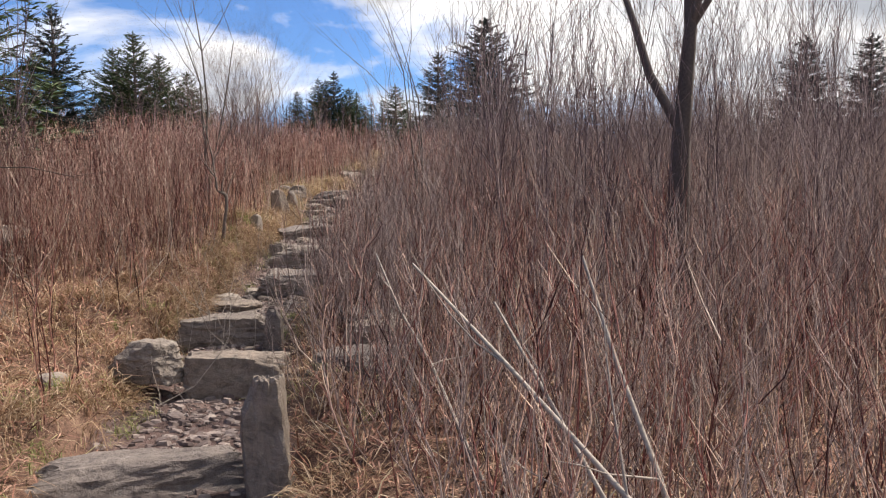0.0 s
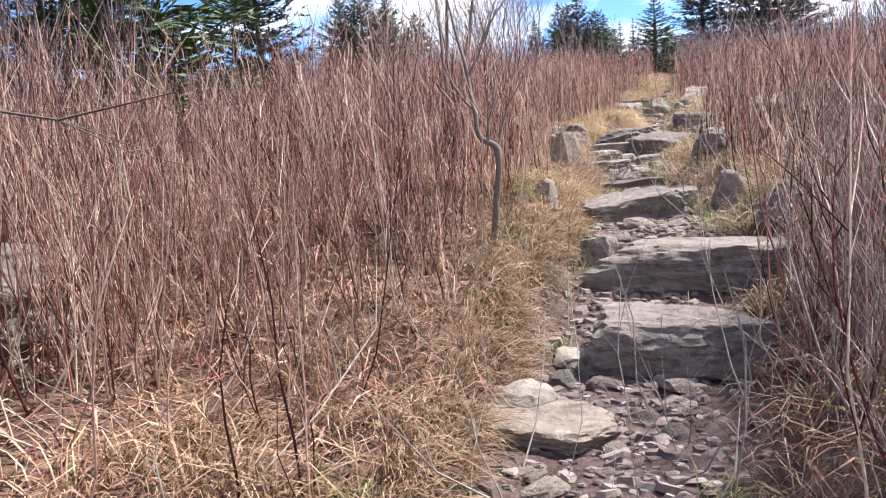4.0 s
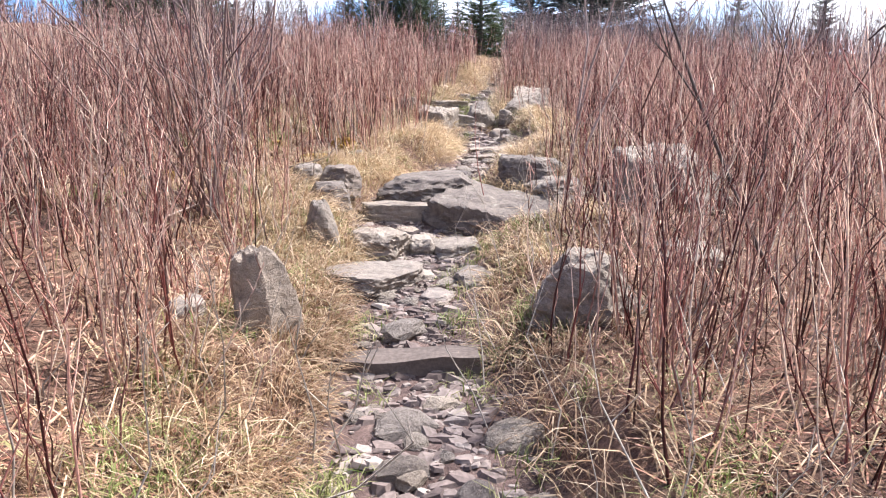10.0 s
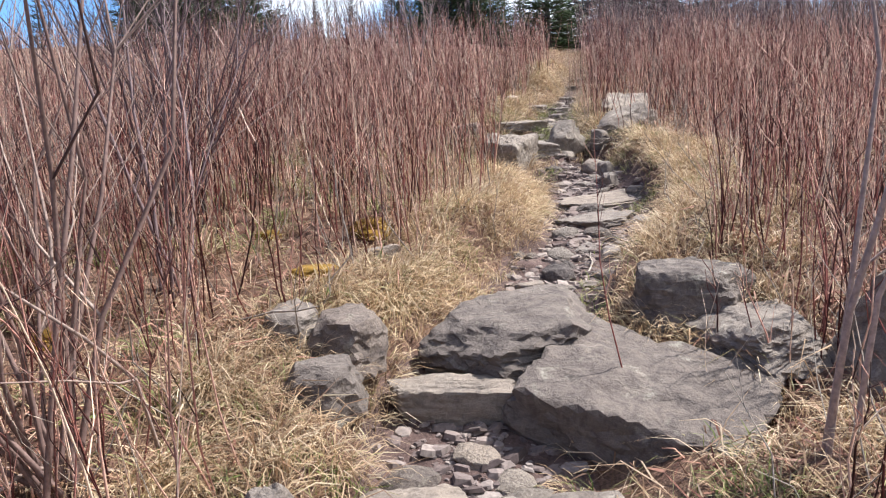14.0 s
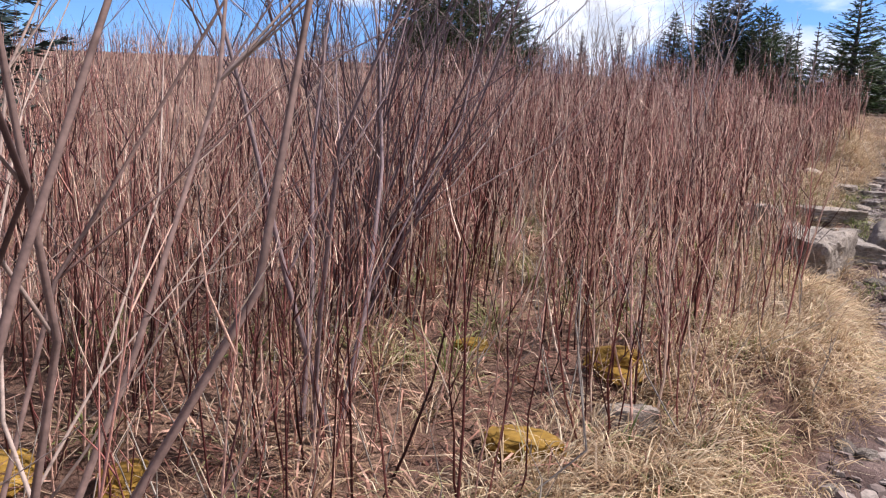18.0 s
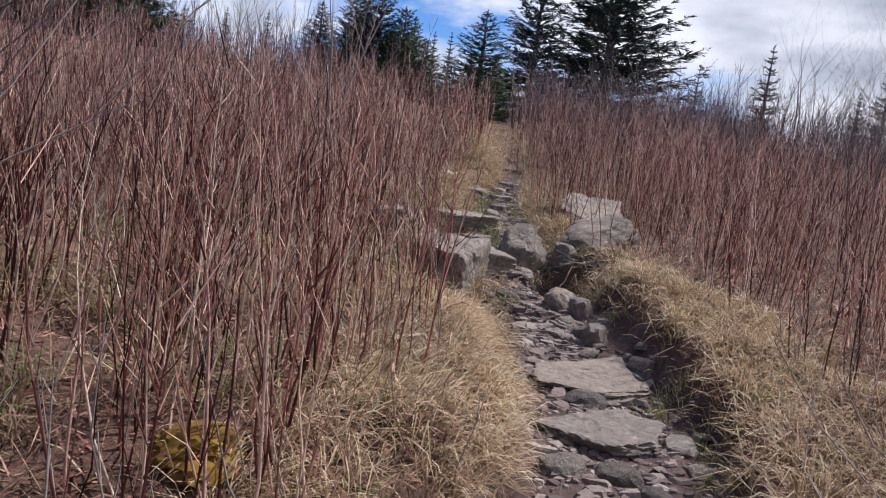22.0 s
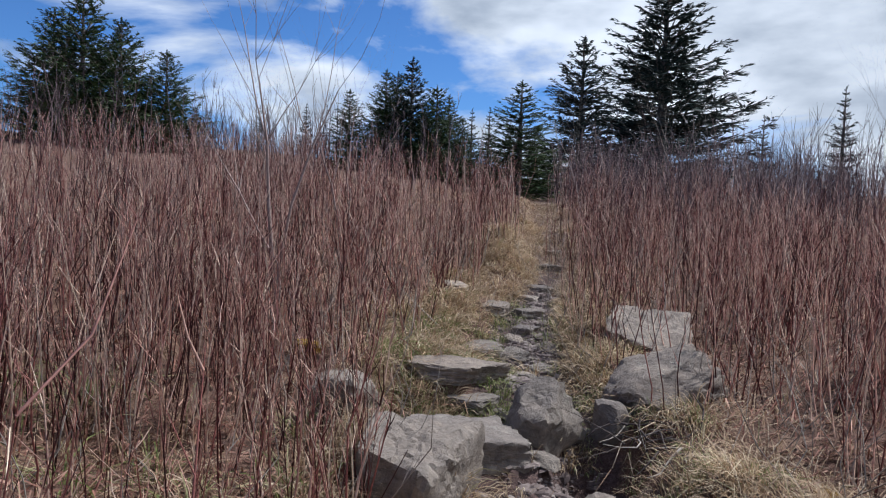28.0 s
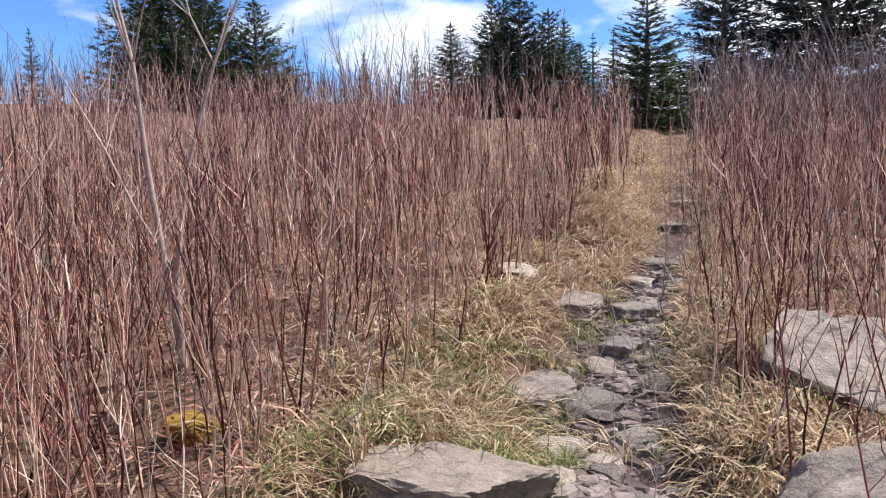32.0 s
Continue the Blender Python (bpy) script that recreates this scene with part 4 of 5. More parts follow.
spots = np.array([(-.45, 18.98), (-.33, 19.02), (-.56, 18.92), (-1.02, 18.5), (-1.08, 18.7), (-.75, 19.6), (-.62, 19.72), (-.5, 19.5), (-.85, 19.75), (-.95, 19.5), (-.95, 19.7), (-.7, 19.45), (-.9, 19.9), (-1.0, 19.35), (-.02, 19.55), (.05, 19.6), (.1, 19.5),
                  (-.5, 7.5), (-.3, 7.52), (-.1, 7.5), (-.42, 12.95), (-.55, 13.18), (.1, 13.0), (.05, 18.95), (-.15, 20.6), (.12, 20.3), (.2, 20.9)])
cx += np.where((sd > 0) & (cy > 12.4) & (cy < 18.6), 0.12, 0.0)
cx[1640:1700] = rng.normal(-.27, .16, 60)
clear = np.hypot(cx + .2, cy - 13.05) < 0.35
cx = np.where(clear, 0.45, cx)
cx[:len(spots)], cy[:len(spots)] = spots[:, 0], spots[:, 1]
m = 62
grow = np.repeat(rng.uniform(0.55, 1.25, TUFTS), m)
dx, dy = rng.normal(0, 0.06, TUFTS * m) * grow, rng.normal(0, 0.06, TUFTS * m) * grow
x, y = np.repeat(cx, m) + dx, np.repeat(cy, m) + dy
# blades part from the middle of the tussock and are combed towards the trail, down its bank
comb = np.repeat(np.where(sd < 0, -0.35, np.pi + 0.35) + rng.normal(0, 0.45, TUFTS), m)
flow = np.arctan2(dy / .06 + 1.1 * np.sin(comb), dx / .06 + 1.1 * np.cos(comb))
hollow = ((x - .25) / .34) ** 2 + ((y - 19.3) / .27) ** 2 > 1
ok = hollow & off_stones(x, y) & ((np.abs(offset(x, y)) > 0.0) | (np.arange(len(x)) < len(spots) * m)) & ((x < np.repeat(cc, m)) | (y > 7.0) | (rng.uniform(0, 1, len(x)) < 0.25))
ok &= (x < np.repeat(cc, m)) | (y < 7) | (y > 13.6) | (rng.uniform(0, 1, len(x)) < 0.42)
pale = ok & (y > 12.0)
ok &= ~pale
for mask, mat in ((ok, STRAW), (pale, STRAW_PALE)):
    turf("verge_grass", "pale dry grass drooping over the trail's edge", mat, x[mask], y[mask], 0.08 * grow[mask], 0.24 * grow[mask], np.where(y[mask] > 20, 0.0030, 0.0020), rng, flow[mask], 1.05, 3, 0.3)
# straw under and between the canes
x, y = scatter(170000, -5.2, 4.0, 0.8, 33, rng)
ok = off_stones(x, y) & ((np.abs(offset(x, y)) > 0.1) | (y > 24)) & (rng.uniform(0, 1, len(x)) < np.exp(-np.clip(np.abs(offset(x, y)) - np.interp(y, [7, 10], [1.0, 0.45]), 0, 9) / np.interp(y, [7, 10], [1.5, 0.8])) + 0.27)
ok &= ((x - .27) / .3) ** 2 + ((y - 19.28) / .22) ** 2 > 1
brown = ok & (rng.uniform(0, 1, len(x)) < np.where(y < 6.8, 0.5, np.clip(np.abs(offset(x, y)) - 0.3, 0, 1) * 0.55))
ok &= ~brown
turf("straw_grass", "flattened straw-coloured dead grass under the canes", STRAW, x[ok], y[ok], 0.12, 0.40, 0.0026, rng, None, 0.42)
turf("dead_fern", "brown dead fern stalks and leaves flattened in the grass", LITTER, x[brown], y[brown], 0.10, 0.36, 0.0036, rng, None, 0.35)
# litter: broken stalks and dead leaves
x, y = scatter(95000, -5.0, 4.2, 1, 25, rng)
ok = off_stones(x, y) & (np.abs(offset(x, y)) > 0.3)
turf("leaf_litter", "brown dead leaves and broken stalks on the ground", LITTER, x[ok], y[ok], 0.03, 0.13, 0.0075, rng, None, 0.2, 1)
# tussocks standing between the canes above the trail
cy = rng.uniform(12.3, 19.0, 210)
cx = trail_at(cy)[0] - rng.uniform(0.75, 2.9, 210)
m = 46
grow = np.repeat(rng.uniform(0.5, 1.2, 210), m)
dx, dy = rng.normal(0, 0.055, 210 * m) * grow, rng.normal(0, 0.055, 210 * m) * grow
x, y = np.repeat(cx, m) + dx, np.repeat(cy, m) + dy
fresh = np.repeat(rng.uniform(0, 1, 210) < 0.3, m)
ok = off_stones(x, y) & (np.hypot(x + 1.8, y - 14.5) > 0.34) & (np.hypot(x + 1.66, y - 15.35) > 0.34)
for mask, mat, label in ((ok & ~fresh, STRAW, "arching tussocks of pale dead grass between the canes"), (ok & fresh, GREEN, "yellow-green grass tussocks between the canes")):
    turf("cane_grass", label, mat, x[mask], y[mask], 0.12 * grow[mask], 0.34 * grow[mask], 0.0024, rng, np.arctan2(dy, dx)[mask], 1.0, 3, 0.6)
# green tufts
cy = np.concatenate([rng.uniform(1.5, 23.0, 150), rng.uniform(7.5, 13.0, 110), rng.uniform(18.5, 22.5, 70)])
cc, _, cw = trail_at(cy)
sd = np.where(rng.uniform(0, 1, 330) < 0.5, -1.0, 1.0)
cx = cc + sd * (cw + rng.uniform(-0.12, 0.6, 330))
x = np.repeat(cx, 55) + rng.normal(0, 0.06, 330 * 55)
y = np.repeat(cy, 55) + rng.normal(0, 0.06, 330 * 55)
x = np.concatenate([x, rng.uniform(-1.15, -.3, 6000)])
y = np.concatenate([y, rng.uniform(19.4, 21.5, 6000)])
ok = off_stones(x, y)
turf("green_tufts", "short green grass tufts beside the trail", GREEN, x[ok], y[ok], 0.05, 0.16, 0.0022, rng, None, 1.0)


# ---- bare shrubs and trees ----
def branch_out(start, direction, length, radius, depth, rng, out, wander=0.16, forks=3, upward=0.12, limit=None):
    p, d = Vector(start), Vector(direction).normalized()
    pts, rad = [p.copy()], [radius]
    kids = []
    for k in range(4):
        d = (d + Vector((rng.gauss(0, wander), rng.gauss(0, wander), rng.gauss(0, wander * .6) + upward))).normalized()
        p = p + d * length / 4
        pts.append(p.copy())
        rad.append(radius * (1 - 0.19 * (k + 1)))
        kids.append((p.copy(), d.copy(), rad[-1]))
    if limit is not None and out and max(q.x for q in pts) > limit:      # broken off beside the trail
        return
    out.append((np.array([q[:] for q in pts]), np.array(rad)))
    if depth > 0:
        for k in range(forks):
            q, e, r = kids[rng.choice((0, 1, 2, 2, 3))]
            side = Vector((rng.gauss(0, 1), rng.gauss(0, 1), rng.uniform(-0.1, 0.7))).normalized()
            branch_out(q, (e * 0.8 + side * rng.uniform(0.45, 0.9)), length * rng.uniform(0.45, 0.72), r * rng.uniform(0.5, 0.7), depth - 1, rng, out, wander, forks, upward, limit)


def branch_mesh(name, branches, mat, sides=5):
    v, f = tubes(np.stack([b[0] for b in branches]), np.stack([b[1] for b in branches]), sides)
    return mesh_from(name, v, f, mat)


def shrub(name, x, y, height, stems, radius, seed, label, mat, spread_out=0.35, depth=3, forks=3, category="shrub", lean=(0, 0), sides=4, wander=0.16, limit=None, upward=0.12):
    rng = random.Random(seed)
    z = float(ground_z(x, y)) - 0.05
    top = tagged(new(name), label, category)
    top.matrix_basis = pose(x, y, z)
    for k in range(stems):
        out = []
        d = Vector((rng.gauss(0, spread_out) + lean[0], rng.gauss(0, spread_out) + lean[1], 1))
        if limit is not None:
            d.x = min(d.x, 0.5 * (limit - x) / height)
        branch_out((rng.gauss(0, 0.05), rng.gauss(0, 0.05), 0), d, height * rng.uniform(0.6, 0.85), radius * rng.uniform(0.6, 1.0), depth, rng, out, wander, forks, upward, None if limit is None else limit - x)
        if limit is not None and out[0][0][:, 0].max() > limit - x - 0.16:
            continue
        if stems > 4:
            part("stem", branch_mesh("stem", out, mat, sides), top)
            continue
        trunk = part("trunk", branch_mesh("trunk", out[:1], mat, max(sides, 7)), top)
        each = (len(out) - 1) // forks
        for b in range(forks):
            part("branch", branch_mesh("branch", out[1 + b * each:1 + (b + 1) * each], mat, sides), trunk)
    return top


shrub("bare_shrub", -2.15, 12.75, 3.3, 18, 0.015, 6, "large many-stemmed bare shrub with reddish-grey twigs", SHRUB_RED, 0.2, 3, 5, sides=4, wander=0.2, limit=-1.45)
shrub("bare_sapling", 0.24, 12.96, 3.4, 3, 0.014, 7, "bare forked sapling with smooth pinkish-grey bark", SHRUB, 0.06, 4, 3, "sapling", (0, 0), 4, 0.13)
shrub("bare_shrub", -1.98, 13.0, 2.2, 8, 0.014, 8, "bare gnarled shrub with reddish-grey lichened branches", SHRUB_RED, 0.26, 4, 4, "shrub", (0.0, 0.0), 5, 0.42, limit=-1.6, upward=0.04)
shrub("bare_shrub", -2.85, 15.29, 3.3, 22, 0.012, 9, "tall bare shrub of dark upright twigs", CANE_GREY, 0.2, 3, 5, sides=3, wander=0.2)
shrub("bare_sapling", -1.9, 20.6, 2.15, 2, 0.021, 10, "slender pinkish-grey bare sapling among canes", SHRUB, 0.06, 2, 4, "sapling", (0, 0), 4, 0.11)
shrub("bare_sapling", -2.1, 24.0, 2.3, 2, 0.019, 11, "slender pinkish-grey bare sapling among canes", SHRUB, 0.06, 2, 4, "sapling", (0, 0), 4, 0.11)
shrub("bare_tree", 5.2, 22.1, 2.9, 6, 0.026, 12, "bare multi-stemmed tree with pale grey twigs", BARK_PALE, 0.13, 3, 4, "tree", sides=3, wander=0.18)
shrub("bare_tree", 4.5, 22.8, 2.4, 3, 0.024, 13, "small bare tree with forked grey branches", BARK, 0.2, 3, 3, "tree", sides=3, wander=0.24)
shrub("bare_tree", 2.92, 4.75, 4.0, 1, 0.125, 384, "old leafless tree with a thick dark trunk", BARK_DARK, 0.03, 4, 5, "tree", (0, 0), 5, 0.14)
shrub("bare_tree", -3.05, 4.5, 3.6, 8, 0.04, 15, "low spreading bare tree with crooked grey branches", BARK, 0.5, 4, 4, "tree", (0.05, -0.1), 3, 0.42, limit=-1.5, upward=0.0)
shrub("bare_tree", -2.2, 9.9, 3.8, 3, 0.03, 16, "slender bare tree with fine upright twigs", BARK, 0.14, 3, 4, "tree")
shrub("bare_tree", -2.5, 14.4, 3.2, 4, 0.014, 17, "slender bare tree with fine upright twigs", CANE_GREY, 0.16, 3, 4, "tree")
shrub("bare_tree", 0.9, 7.3, 3.5, 3, 0.02, 18, "slender bare tree with fine upright twigs", BARK, 0.12, 3, 4, "tree")
shrub("bare_tree", 2.0, 8.2, 3.6, 5, 0.02, 19, "bare twiggy tree above the thicket", CANE_GREY, 0.2, 3, 4, "tree")
shrub("bare_tree", 3.9, 22.6, 1.9, 4, 0.016, 20, "slender bare tree with fine upright twigs", BARK, 0.16, 3, 4, "tree")
shrub("bare_tree", 6.5, 25, 3.0, 5, 0.02, 30, "slender bare tree with fine upright twigs", BARK, 0.16, 3, 4, "tree", (0, 0), 3)
shrub("bare_tree", 8, 27, 3.2, 5, 0.02, 31, "slender bare tree with fine upright twigs", CANE_GREY, 0.16, 3, 4, "tree", (0, 0), 3)
shrub("bare_tree", 9.5, 24.5, 3.3, 3, 0.02, 32, "slender bare tree with fine upright twigs", BARK, 0.16, 3, 4, "tree", (0, 0), 3)
shrub("bare_tree", 7.2, 30, 3.2, 3, 0.02, 33, "slender bare tree with fine upright twigs", CANE_GREY, 0.16, 3, 4, "tree", (0, 0), 3)
shrub("bare_tree", 11, 29, 2.5, 3, 0.02, 34, "slender bare tree with fine upright twigs", BARK_PALE, 0.16, 3, 4, "tree", (0, 0), 3)
shrub("bare_tree", 13, 27, 2.8, 3, 0.02, 35, "slender bare tree with fine upright twigs", BARK, 0.16, 3, 4, "tree", (0, 0), 3)
shrub("bare_tree", 10, 33, 2.9, 5, 0.02, 36, "slender bare tree with fine upright twigs", BARK_PALE, 0.16, 3, 4, "tree", (0, 0), 3)
shrub("bare_tree", 14.5, 32, 2.4, 3, 0.02, 37, "slender bare tree with fine upright twigs", BARK, 0.16, 3, 4, "tree", (0, 0), 3)
shrub("bare_tree", 3.8, 33, 2.7, 4, 0.02, 38, "slender bare tree with fine upright twigs", BARK_PALE, 0.16, 3, 4, "tree", (0, 0), 3)
shrub("bare_tree", 5.6, 36.5, 3.2, 3, 0.02, 39, "slender bare tree with fine upright twigs", BARK_PALE, 0.16, 3, 4, "tree", (0, 0), 3)
shrub("bare_tree", 1.9, 37.5, 3.0, 4, 0.02, 40, "slender bare tree with fine upright twigs", BARK_PALE, 0.16, 3, 4, "tree", (0, 0), 3)
shrub("bare_tree", -6, 34, 2.5, 3, 0.02, 41, "slender bare tree with fine upright twigs", BARK_PALE, 0.16, 3, 4, "tree", (0, 0), 3)
shrub("bare_tree", -7.5, 39, 3.2, 3, 0.02, 42, "slender bare tree with fine upright twigs", BARK_PALE, 0.16, 3, 4, "tree", (0, 0), 3)
shrub("bare_tree", -11, 33, 2.7, 3, 0.02, 43, "slender bare tree with fine upright twigs", CANE_GREY, 0.16, 3, 4, "tree", (0, 0), 3)
shrub("bare_sapling", 1.2, 11.5, 2.9, 1, 0.017, 52, "dark leaning sapling with forked bare branches", BARK_DARK, 0.02, 3, 4, "sapling", (-0.75, 0.05), 6, 0.12)

# crooked sapling: a short upright foot, a sharp bend, then two long leaders
bent = tagged(new("crooked_sapling"), "small bare crooked sapling with grey bark at the trail's edge", "sapling")
bent.matrix_basis = pose(-1.52, 7.58, float(ground_z(-1.52, 7.58)) - 0.05)
bend_rng = random.Random(3)


def bent_tube(knots, radii, sides=9, between=4):
    """One smooth tube through the knots, its rings turning with the bends."""
    k, r = np.array(knots, float), np.array(radii, float)
    ends = np.concatenate([k[:1], k, k[-1:]])
    pts, rad = [], []
    for q in range(len(k) - 1):
        a, b, c, d = ends[q:q + 4]
        for u in np.arange(between) / between:
            pts.append(0.5 * (2 * b + (c - a) * u + (2 * a - 5 * b + 4 * c - d) * u ** 2 + (3 * b - a - 3 * c + d) * u ** 3))
            rad.append((r[q] * (1 - u) + r[q + 1] * u) * (1 + 0.10 * noise.noise(Vector(pts[-1]) * 14)))
    p = np.array(pts + [k[-1]])
    rad = np.array(rad + [r[-1]])
    along = np.gradient(p, axis=0)
    along /= np.linalg.norm(along, axis=1, keepdims=True)
    u = np.cross(along, np.array([0, 1.0, 0]))
    u /= np.linalg.norm(u, axis=1, keepdims=True)
    v = np.cross(along, u)
    a = np.arange(sides) / sides * 2 * np.pi
    ring = p[:, None] + rad[:, None, None] * (np.cos(a)[None, :, None] * u[:, None] + np.sin(a)[None, :, None] * v[:, None])
    j, q = np.arange(len(p) - 1)[:, None] * sides, np.arange(sides)[None]
    faces = np.stack([j + q, j + (q + 1) % sides, j + sides + (q + 1) % sides, j + sides + q], -1)
    return ring.reshape(-1, 3), faces.reshape(-1, 4)


stem_knots = [(0, 0, 0), (.03, 0, .14), (.045, -.01, .28), (.07, -.015, .42), (.078, -.02, .53), (.068, -.02, .59), (.03, -.025, .617), (-.008, -.03, .64), (-.03, -.03, .69), (-.035, -.03, .78), (-.055, -.03, .9), (-.07, -.02, 1.04), (-.115, 0, 1.22), (-.17, .02, 1.5)]
stem_radii = [.026, .021, .0185, .0175, .019, .021, .0175, .0155, .0145, .013, .0115, .0095, .007, .004]
part("trunk", mesh_from("trunk", *bent_tube(stem_knots, stem_radii), BARK), bent)
for p0, d0, l0 in (((.085, -.02, .60), (.2, .1, 1), .45), ((-.02, -.03, .78), (-.6, .2, .6), .45), ((-.055, -.02, 1.0), (.5, .1, 1), .45), ((.03, -.03, .63), (.1, -.1, 1), .4)):
    twig = []
    branch_out(p0, d0, l0, .009, 2, bend_rng, twig)
    limb = part("branch", branch_mesh("branch", twig[:1], BARK, 5), bent)
    for q in twig[1:]:
        part("twig", branch_mesh("twig", [q], BARK, 4), limb)



# ---- conifers ----
def conifer_meshes(height, width, levels, seed, needles, ragged=0.25, dense=14, taper=0.9):
    rng = random.Random(seed)
    trunk = [(np.array([(0, 0, height * k / 4) for k in range(5)]), np.array([.024, .019, .014, .008, .002]) * height)]
    wood, start, way, size = [], [], [], []
    for lv in range(levels):
        s = max(0.0, (lv + rng.uniform(-.35, .35)) / levels)
        reach = width * ((1 - s) ** taper) * min(1.0, 0.7 + 3 * s) + 0.02 * width
        around = 7 if s < 0.7 else 5
        turn0 = rng.uniform(0, 6.28)
        for k in range(around):
            a = turn0 + k / around * 6.283 + rng.gauss(0, 0.22)
            r = reach * rng.uniform(1 - ragged * 1.5, 1 + ragged * .45)
            z0 = height * (0.03 + 0.95 * s)
            out = np.array([math.cos(a), math.sin(a), 0.0])
            rise, sag = 0.12 + 0.75 * s + rng.uniform(-.12, .12), 0.5 * (1 - s)

            def limb_at(t):
                return np.array([0, 0, z0]) + out * r * t + np.array([0, 0, r * (rise * t - sag * t * (1.15 - t))])
            wood.append((np.array([limb_at(t) for t in np.linspace(0, 1, 5)]), np.linspace(0.009, 0.002, 5) * height * 0.55))
            for q in range(max(4, int(dense * (0.35 + 0.65 * r / width)))):
                t = 0.1 + 0.9 * (q + rng.random()) / max(4, int(dense * (0.35 + 0.65 * r / width)))
                t = min(t, 1.0)
                bearing = a + rng.choice((-1, 1)) * rng.uniform(0.15, 1.2)
                start.append(limb_at(t) + np.array([0, 0, rng.uniform(-.02, .03) * r]))
                way.append((math.cos(bearing), math.sin(bearing), rng.uniform(-.25, .35) + 0.3 * s))
                size.append((0.16 + 0.26 * (1 - t) + 0.05 * rng.random()) * r * 0.85 + 0.018 * height)
    for q in range(7):
        start.append(np.array([0, 0, height * (0.955 + 0.006 * q)]))
        way.append((rng.gauss(0, .5), rng.gauss(0, .5), 0.9))
        size.append(height * 0.024)
    p, d, s = np.array(start), np.array(way), np.array(size)
    d /= np.linalg.norm(d, axis=1, keepdims=True)
    side = np.cross(d, np.array([0, 0, 1.0]))
    side /= np.linalg.norm(side, axis=1, keepdims=True) + 1e-9
    up = np.cross(side, d)
    g = np.random.default_rng(seed)
    vs, fs = [], []
    for k in range(13):
        roll = g.uniform(-0.9, 0.9, len(p))[:, None]
        w = side * np.cos(roll) + up * np.sin(roll)
        base_at = g.uniform(0, 0.85, len(p))[:, None]
        yawed = d + side * g.uniform(-.95, .95, len(p))[:, None] + up * g.uniform(-.5, .4, len(p))[:, None]
        a = p + d * s[:, None] * base_at
        long = (s[:, None] * (1 - base_at * 0.6)) * g.uniform(.3, .72, len(p))[:, None]
        tip, mid = a + yawed * long, a + yawed * long * 0.4
        wide = np.maximum(long * 0.1, 0.0036 * height)
        vs.append(np.stack([a, mid + w * wide, tip, mid - w * wide], 1).reshape(-1, 3))
        fs.append(np.arange(len(p) * 4).reshape(-1, 4))
    v, f = joined(list(zip(vs, fs)))
    return branch_mesh("trunk", trunk, BARK, 8), branch_mesh("limb", wood, BARK, 3), mesh_from("foliage", v, f, needles, False)


FIRS = []
for k, (h, w, lv, mat, rag, den, tap) in enumerate([(3.2, 1.05, 22, NEEDLE, .2, 12, .8), (6.0, 2.1, 25, NEEDLE_BLUE, .36, 14, .82), (8.0, 2.9, 27, NEEDLE_BLUE, .3, 17, .75),
                                               (3.4, 0.85, 17, NEEDLE_BLUE, .35, 9, 1.0), (6.5, 2.9, 24, NEEDLE, .35, 15, .75)]):
    FIRS.append((h, conifer_meshes(h, w, lv, 70 + k, mat, rag, den, tap)))


def conifer(kind, x, y, height, label, turn=0.0, wide=1.0):
    h, (t, b, n) = FIRS[kind]
    top = tagged(new("conifer"), label, "tree", "conifers on the hilltop")
    s = height / h
    top.matrix_basis = pose(x, y, float(ground_z(x, y)) - 0.1, 0, 0, turn) @ Matrix.Diagonal((s * wide, s * wide, s, 1))
    part("trunk", t, top)
    tagged(part("limb", b, top), kind="stuff")
    tagged(part("foliage", n, top), kind="stuff")
    return top


conifer(0, 0.39, 35.4, 3.1, "small dense green conifer at the head of the trail", 0, 1.5)
conifer(2, 5.3, 40.9, 7.2, "tall ragged dark fir on the hilltop", 40, 1.35)
conifer(1, 2.8, 42.2, 5.5, "tall ragged dark fir on the hilltop", 100, 1.2)
conifer(1, -2.8, 38.3, 3.8, "dark green spruce on the hilltop", 200)
conifer(0, -3.7, 39.2, 3.3, "dark green spruce on the hilltop", 30)
conifer(0, -1.7, 39.4, 2.8, "dark green spruce on the hilltop", 80)
conifer(3, -1.0, 41.4, 2.6, "small dark green spruce on the hilltop", 140)
conifer(3, -0.4, 41.4, 2.7, "small dark green spruce on the hilltop", 10)
conifer(4, -12.5, 37.3, 5.0, "broad dark fir on the hilltop", 0)
conifer(4, -10.0, 37.4, 3.1, "dark green spruce on the hilltop", 60, 1.1)
conifer(4, -2.0, 38.0, 3.0, "dense dark green spruce in a hilltop group", 310)
conifer(0, -4.7, 38.4, 2.5, "dense dark green spruce in a hilltop group", 140, 1.2)
conifer(0, 1.0, 38.6, 1.9, "dense dark green spruce in a hilltop group", 20, 1.3)
conifer(0, -9.2, 37.7, 1.5, "small dark green spruce on the hilltop", 90)
conifer(3, -9.2, 44.1, 2.1, "small thin spruce on the skyline", 15)
conifer(3, -8.9, 50.4, 2.6, "small thin spruce on the skyline", 70)
conifer(3, 12.0, 42.6, 4.2, "thin young fir on the skyline", 120)
conifer(3, 10.3, 45.5, 3.3, "thin young fir on the skyline", 220)
conifer(3, 14.9, 41.1, 2.7, "thin young fir on the skyline", 320)
conifer(1, 17.0, 28.7, 4.9, "blue-green fir on the skyline", 20, 1.35)
conifer(3, 12.4, 35.4, 3.5, "thin young fir on the skyline", 50)
conifer(4, -7.3, 12.0, 5.4, "tall dark fir behind the red canes", 190)
conifer(1, -6.9, 15.7, 3.5, "dark fir behind the red canes", 110)
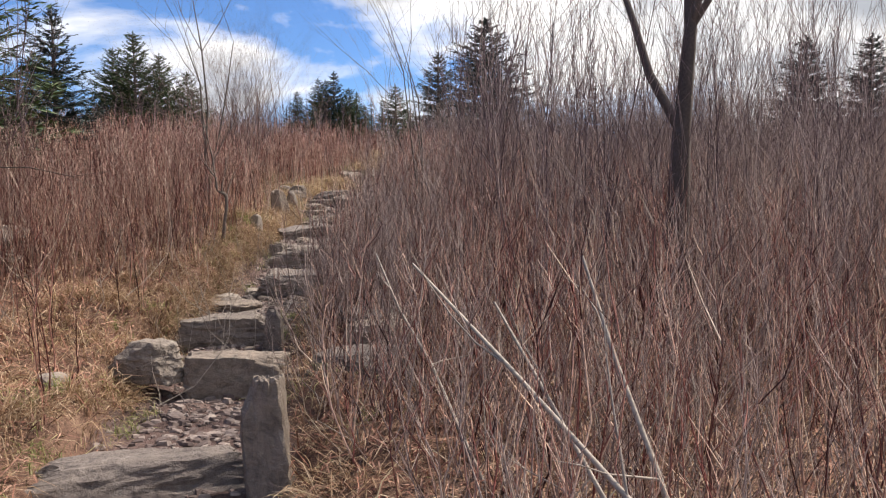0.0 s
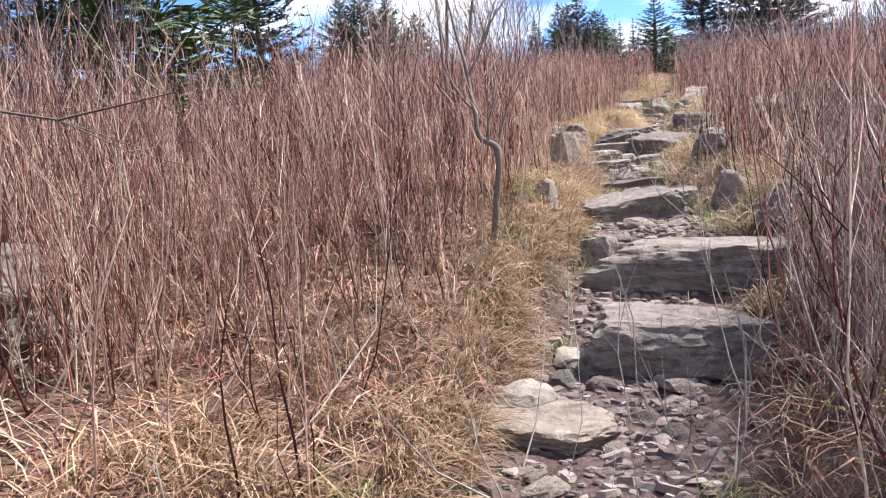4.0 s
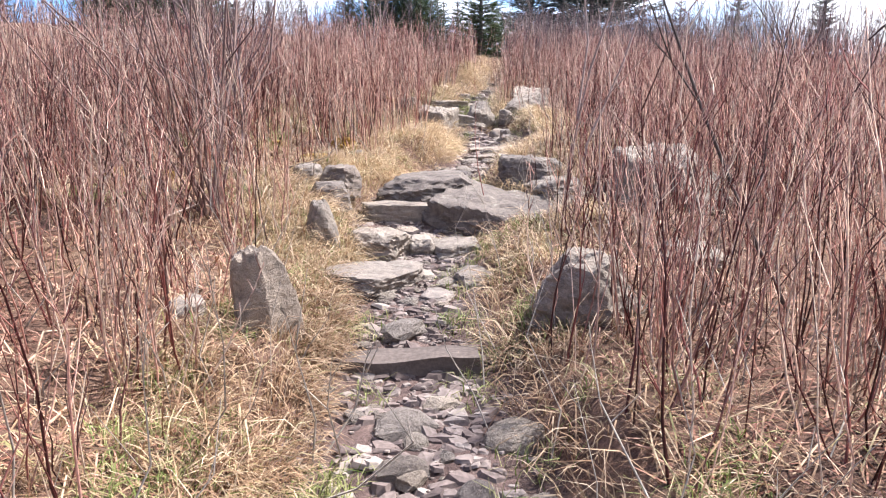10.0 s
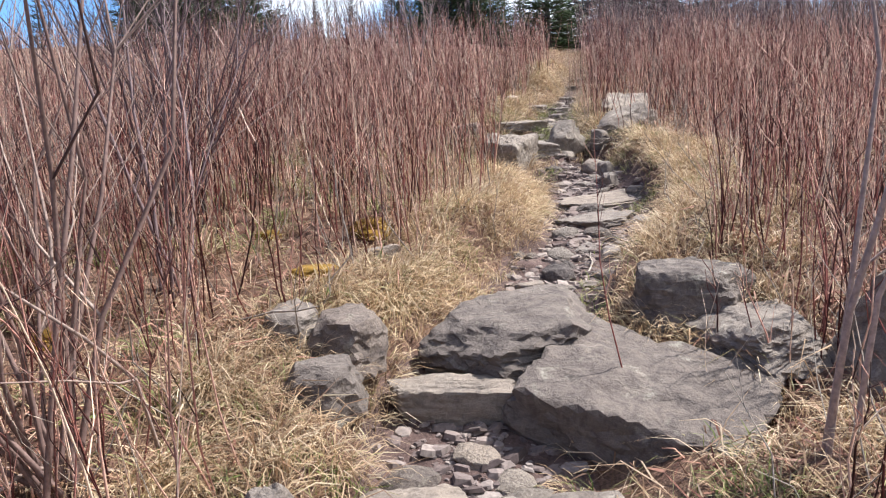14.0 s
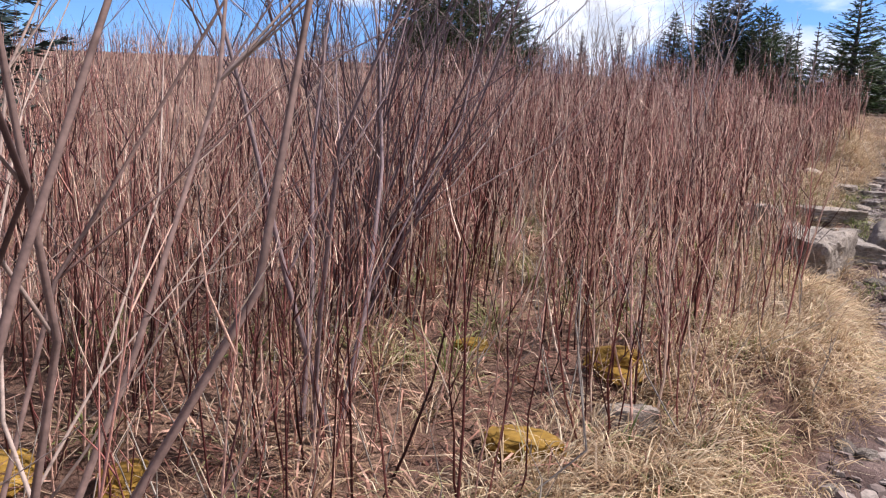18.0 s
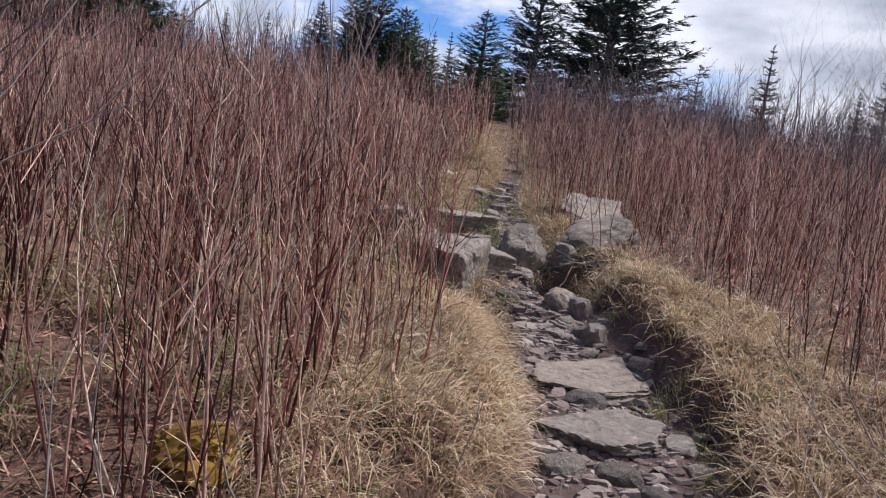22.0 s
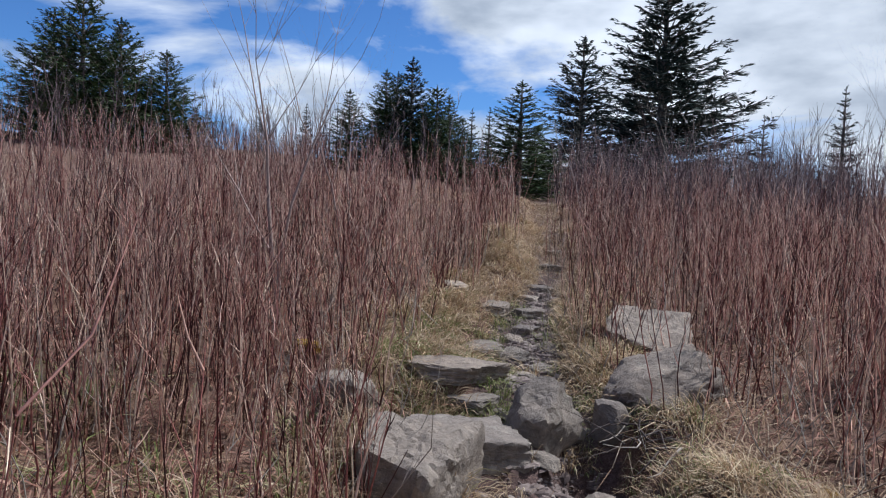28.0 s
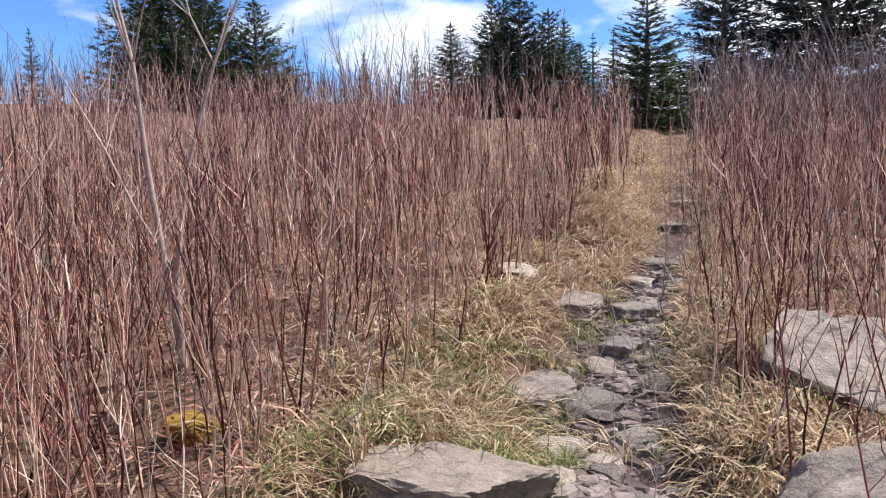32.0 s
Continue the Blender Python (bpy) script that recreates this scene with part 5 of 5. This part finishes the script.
conifer(3, -18.4, 38.6, 2.6, "small dark spruce on the skyline", 0)
conifer(0, -2.3, 37.6, 2.4, "dense dark green spruce in a hilltop group", 15, 1.2)
conifer(0, -1.2, 38.2, 2.1, "dense dark green spruce in a hilltop group", 75, 1.3)
conifer(4, -3.3, 38.8, 3.3, "dense dark green spruce in a hilltop group", 120)
conifer(0, 0.2, 37.5, 1.9, "dense dark green spruce in a hilltop group", 260, 1.3)
conifer(4, -11.2, 37.0, 3.9, "broad dark fir on the hilltop", 77)
conifer(4, -13.8, 38.0, 4.2, "broad dark fir on the hilltop", 177)
conifer(3, 8.6, 46.0, 2.4, "thin young fir on the skyline", 33)
conifer(3, 16.5, 44.0, 3.0, "thin young fir on the skyline", 133)
conifer(3, 18.5, 40.0, 3.2, "thin young fir on the skyline", 233)
conifer(0, 15.5, 33.0, 2.6, "blue-green fir on the skyline", 233)
conifer(1, 19.4, 28.2, 5.0, "blue-green fir on the skyline", 160, 1.3)



# ---- moss cushions and fallen sticks ----
for k, (x, y, w) in enumerate([(-1.8, 14.58, .30), (-1.66, 15.45, .28), (-3.2, 13.63, .25), (-2.9, 13.85, .2), (-1.6, 20.1, .22), (-0.85, 23.2, .3), (-2.3, 15.3, .16), (1.0, 18.6, .16)]):
    m = new("moss_cushion", stone_mesh("moss_cushion", w, w * 0.8, w * 0.42, 900 + k, MOSS, 0.2, 2, 4, 0.2))
    m.matrix_basis = pose(x, y, float(ground_z(x, y)) + w * 0.10, 0, 0, 40 * k)
    tagged(m, "ochre-yellow moss cushion among dead leaves", "moss")


def stick(a, b, radius, seed, label):
    g = random.Random(seed)
    a, b = Vector(a), Vector(b)
    pts = [a.lerp(b, t) + Vector((g.gauss(0, .012), g.gauss(0, .012), g.gauss(0, .012))) for t in (0, .25, .5, .75, 1)]
    out = [(np.array([p[:] for p in pts]), radius * np.array([1, .9, .8, .65, .4]))]
    for t in (2, 3):
        branch_out(pts[t], (b - a).normalized() + Vector((g.gauss(0, .5), g.gauss(0, .5), g.gauss(0, .5))), (b - a).length * 0.25, radius * .4, 1, g, out, forks=2)
    ob = new("fallen_stick", branch_mesh("fallen_stick", out, BARK_PALE, 6))
    return tagged(ob, label, "stick")


def on_ground(x, y, up=0.0):
    return (x, y, float(ground_z(x, y)) + up)


stick(on_ground(1.75, -0.1, -.02), (0.62, 1.26, 1.09), 0.011, 1, "long pale dead stem leaning through the thicket")
stick(on_ground(1.45, 0.2, -.02), (0.90, 1.13, 0.96), 0.010, 2, "long pale dead stem leaning through the thicket")
stick(on_ground(1.4, 0.3, -.02), (1.15, 1.03, 1.12), 0.011, 3, "long pale dead stem leaning through the thicket")
stick(on_ground(0.95, 1.9, -.02), (0.45, 2.45, 1.0), 0.010, 4, "long pale dead stem leaning through the thicket")
stick(on_ground(-0.30, 15.05, .015), on_ground(-0.22, 15.7, .02), 0.007, 5, "thin pale stick lying across the trail")
stick(on_ground(-1.9, 12.9, .03), on_ground(-1.2, 12.5, .05), 0.008, 6, "pale stick lying in the grass")
stick(on_ground(-2.1, 14.0, .03), on_ground(-1.5, 13.6, .3), 0.007, 7, "pale stick propped in the dead grass")

# dark roots hanging in the washed-out bank
tangle = tagged(new("root_tangle"), "tangle of dark roots in the eroded bank", "roots")
tangle.matrix_basis = pose(0.48, 19.3, float(ground_z(0.48, 19.3)) + 0.12)
root_rng = random.Random(8)
for k in range(36):
    out = []
    branch_out((root_rng.uniform(-.28, .25), root_rng.uniform(-.25, .3), root_rng.uniform(-.05, .03)), (root_rng.gauss(-.4, .8), root_rng.gauss(-.5, .7), root_rng.uniform(-.3, .2)), root_rng.uniform(.15, .4), root_rng.uniform(.003, .008), 0, root_rng, out, 0.35, 3, -0.05)
    part("root", branch_mesh("root", out, BARK_DARK if k % 4 else BARK_PALE, 5), tangle)
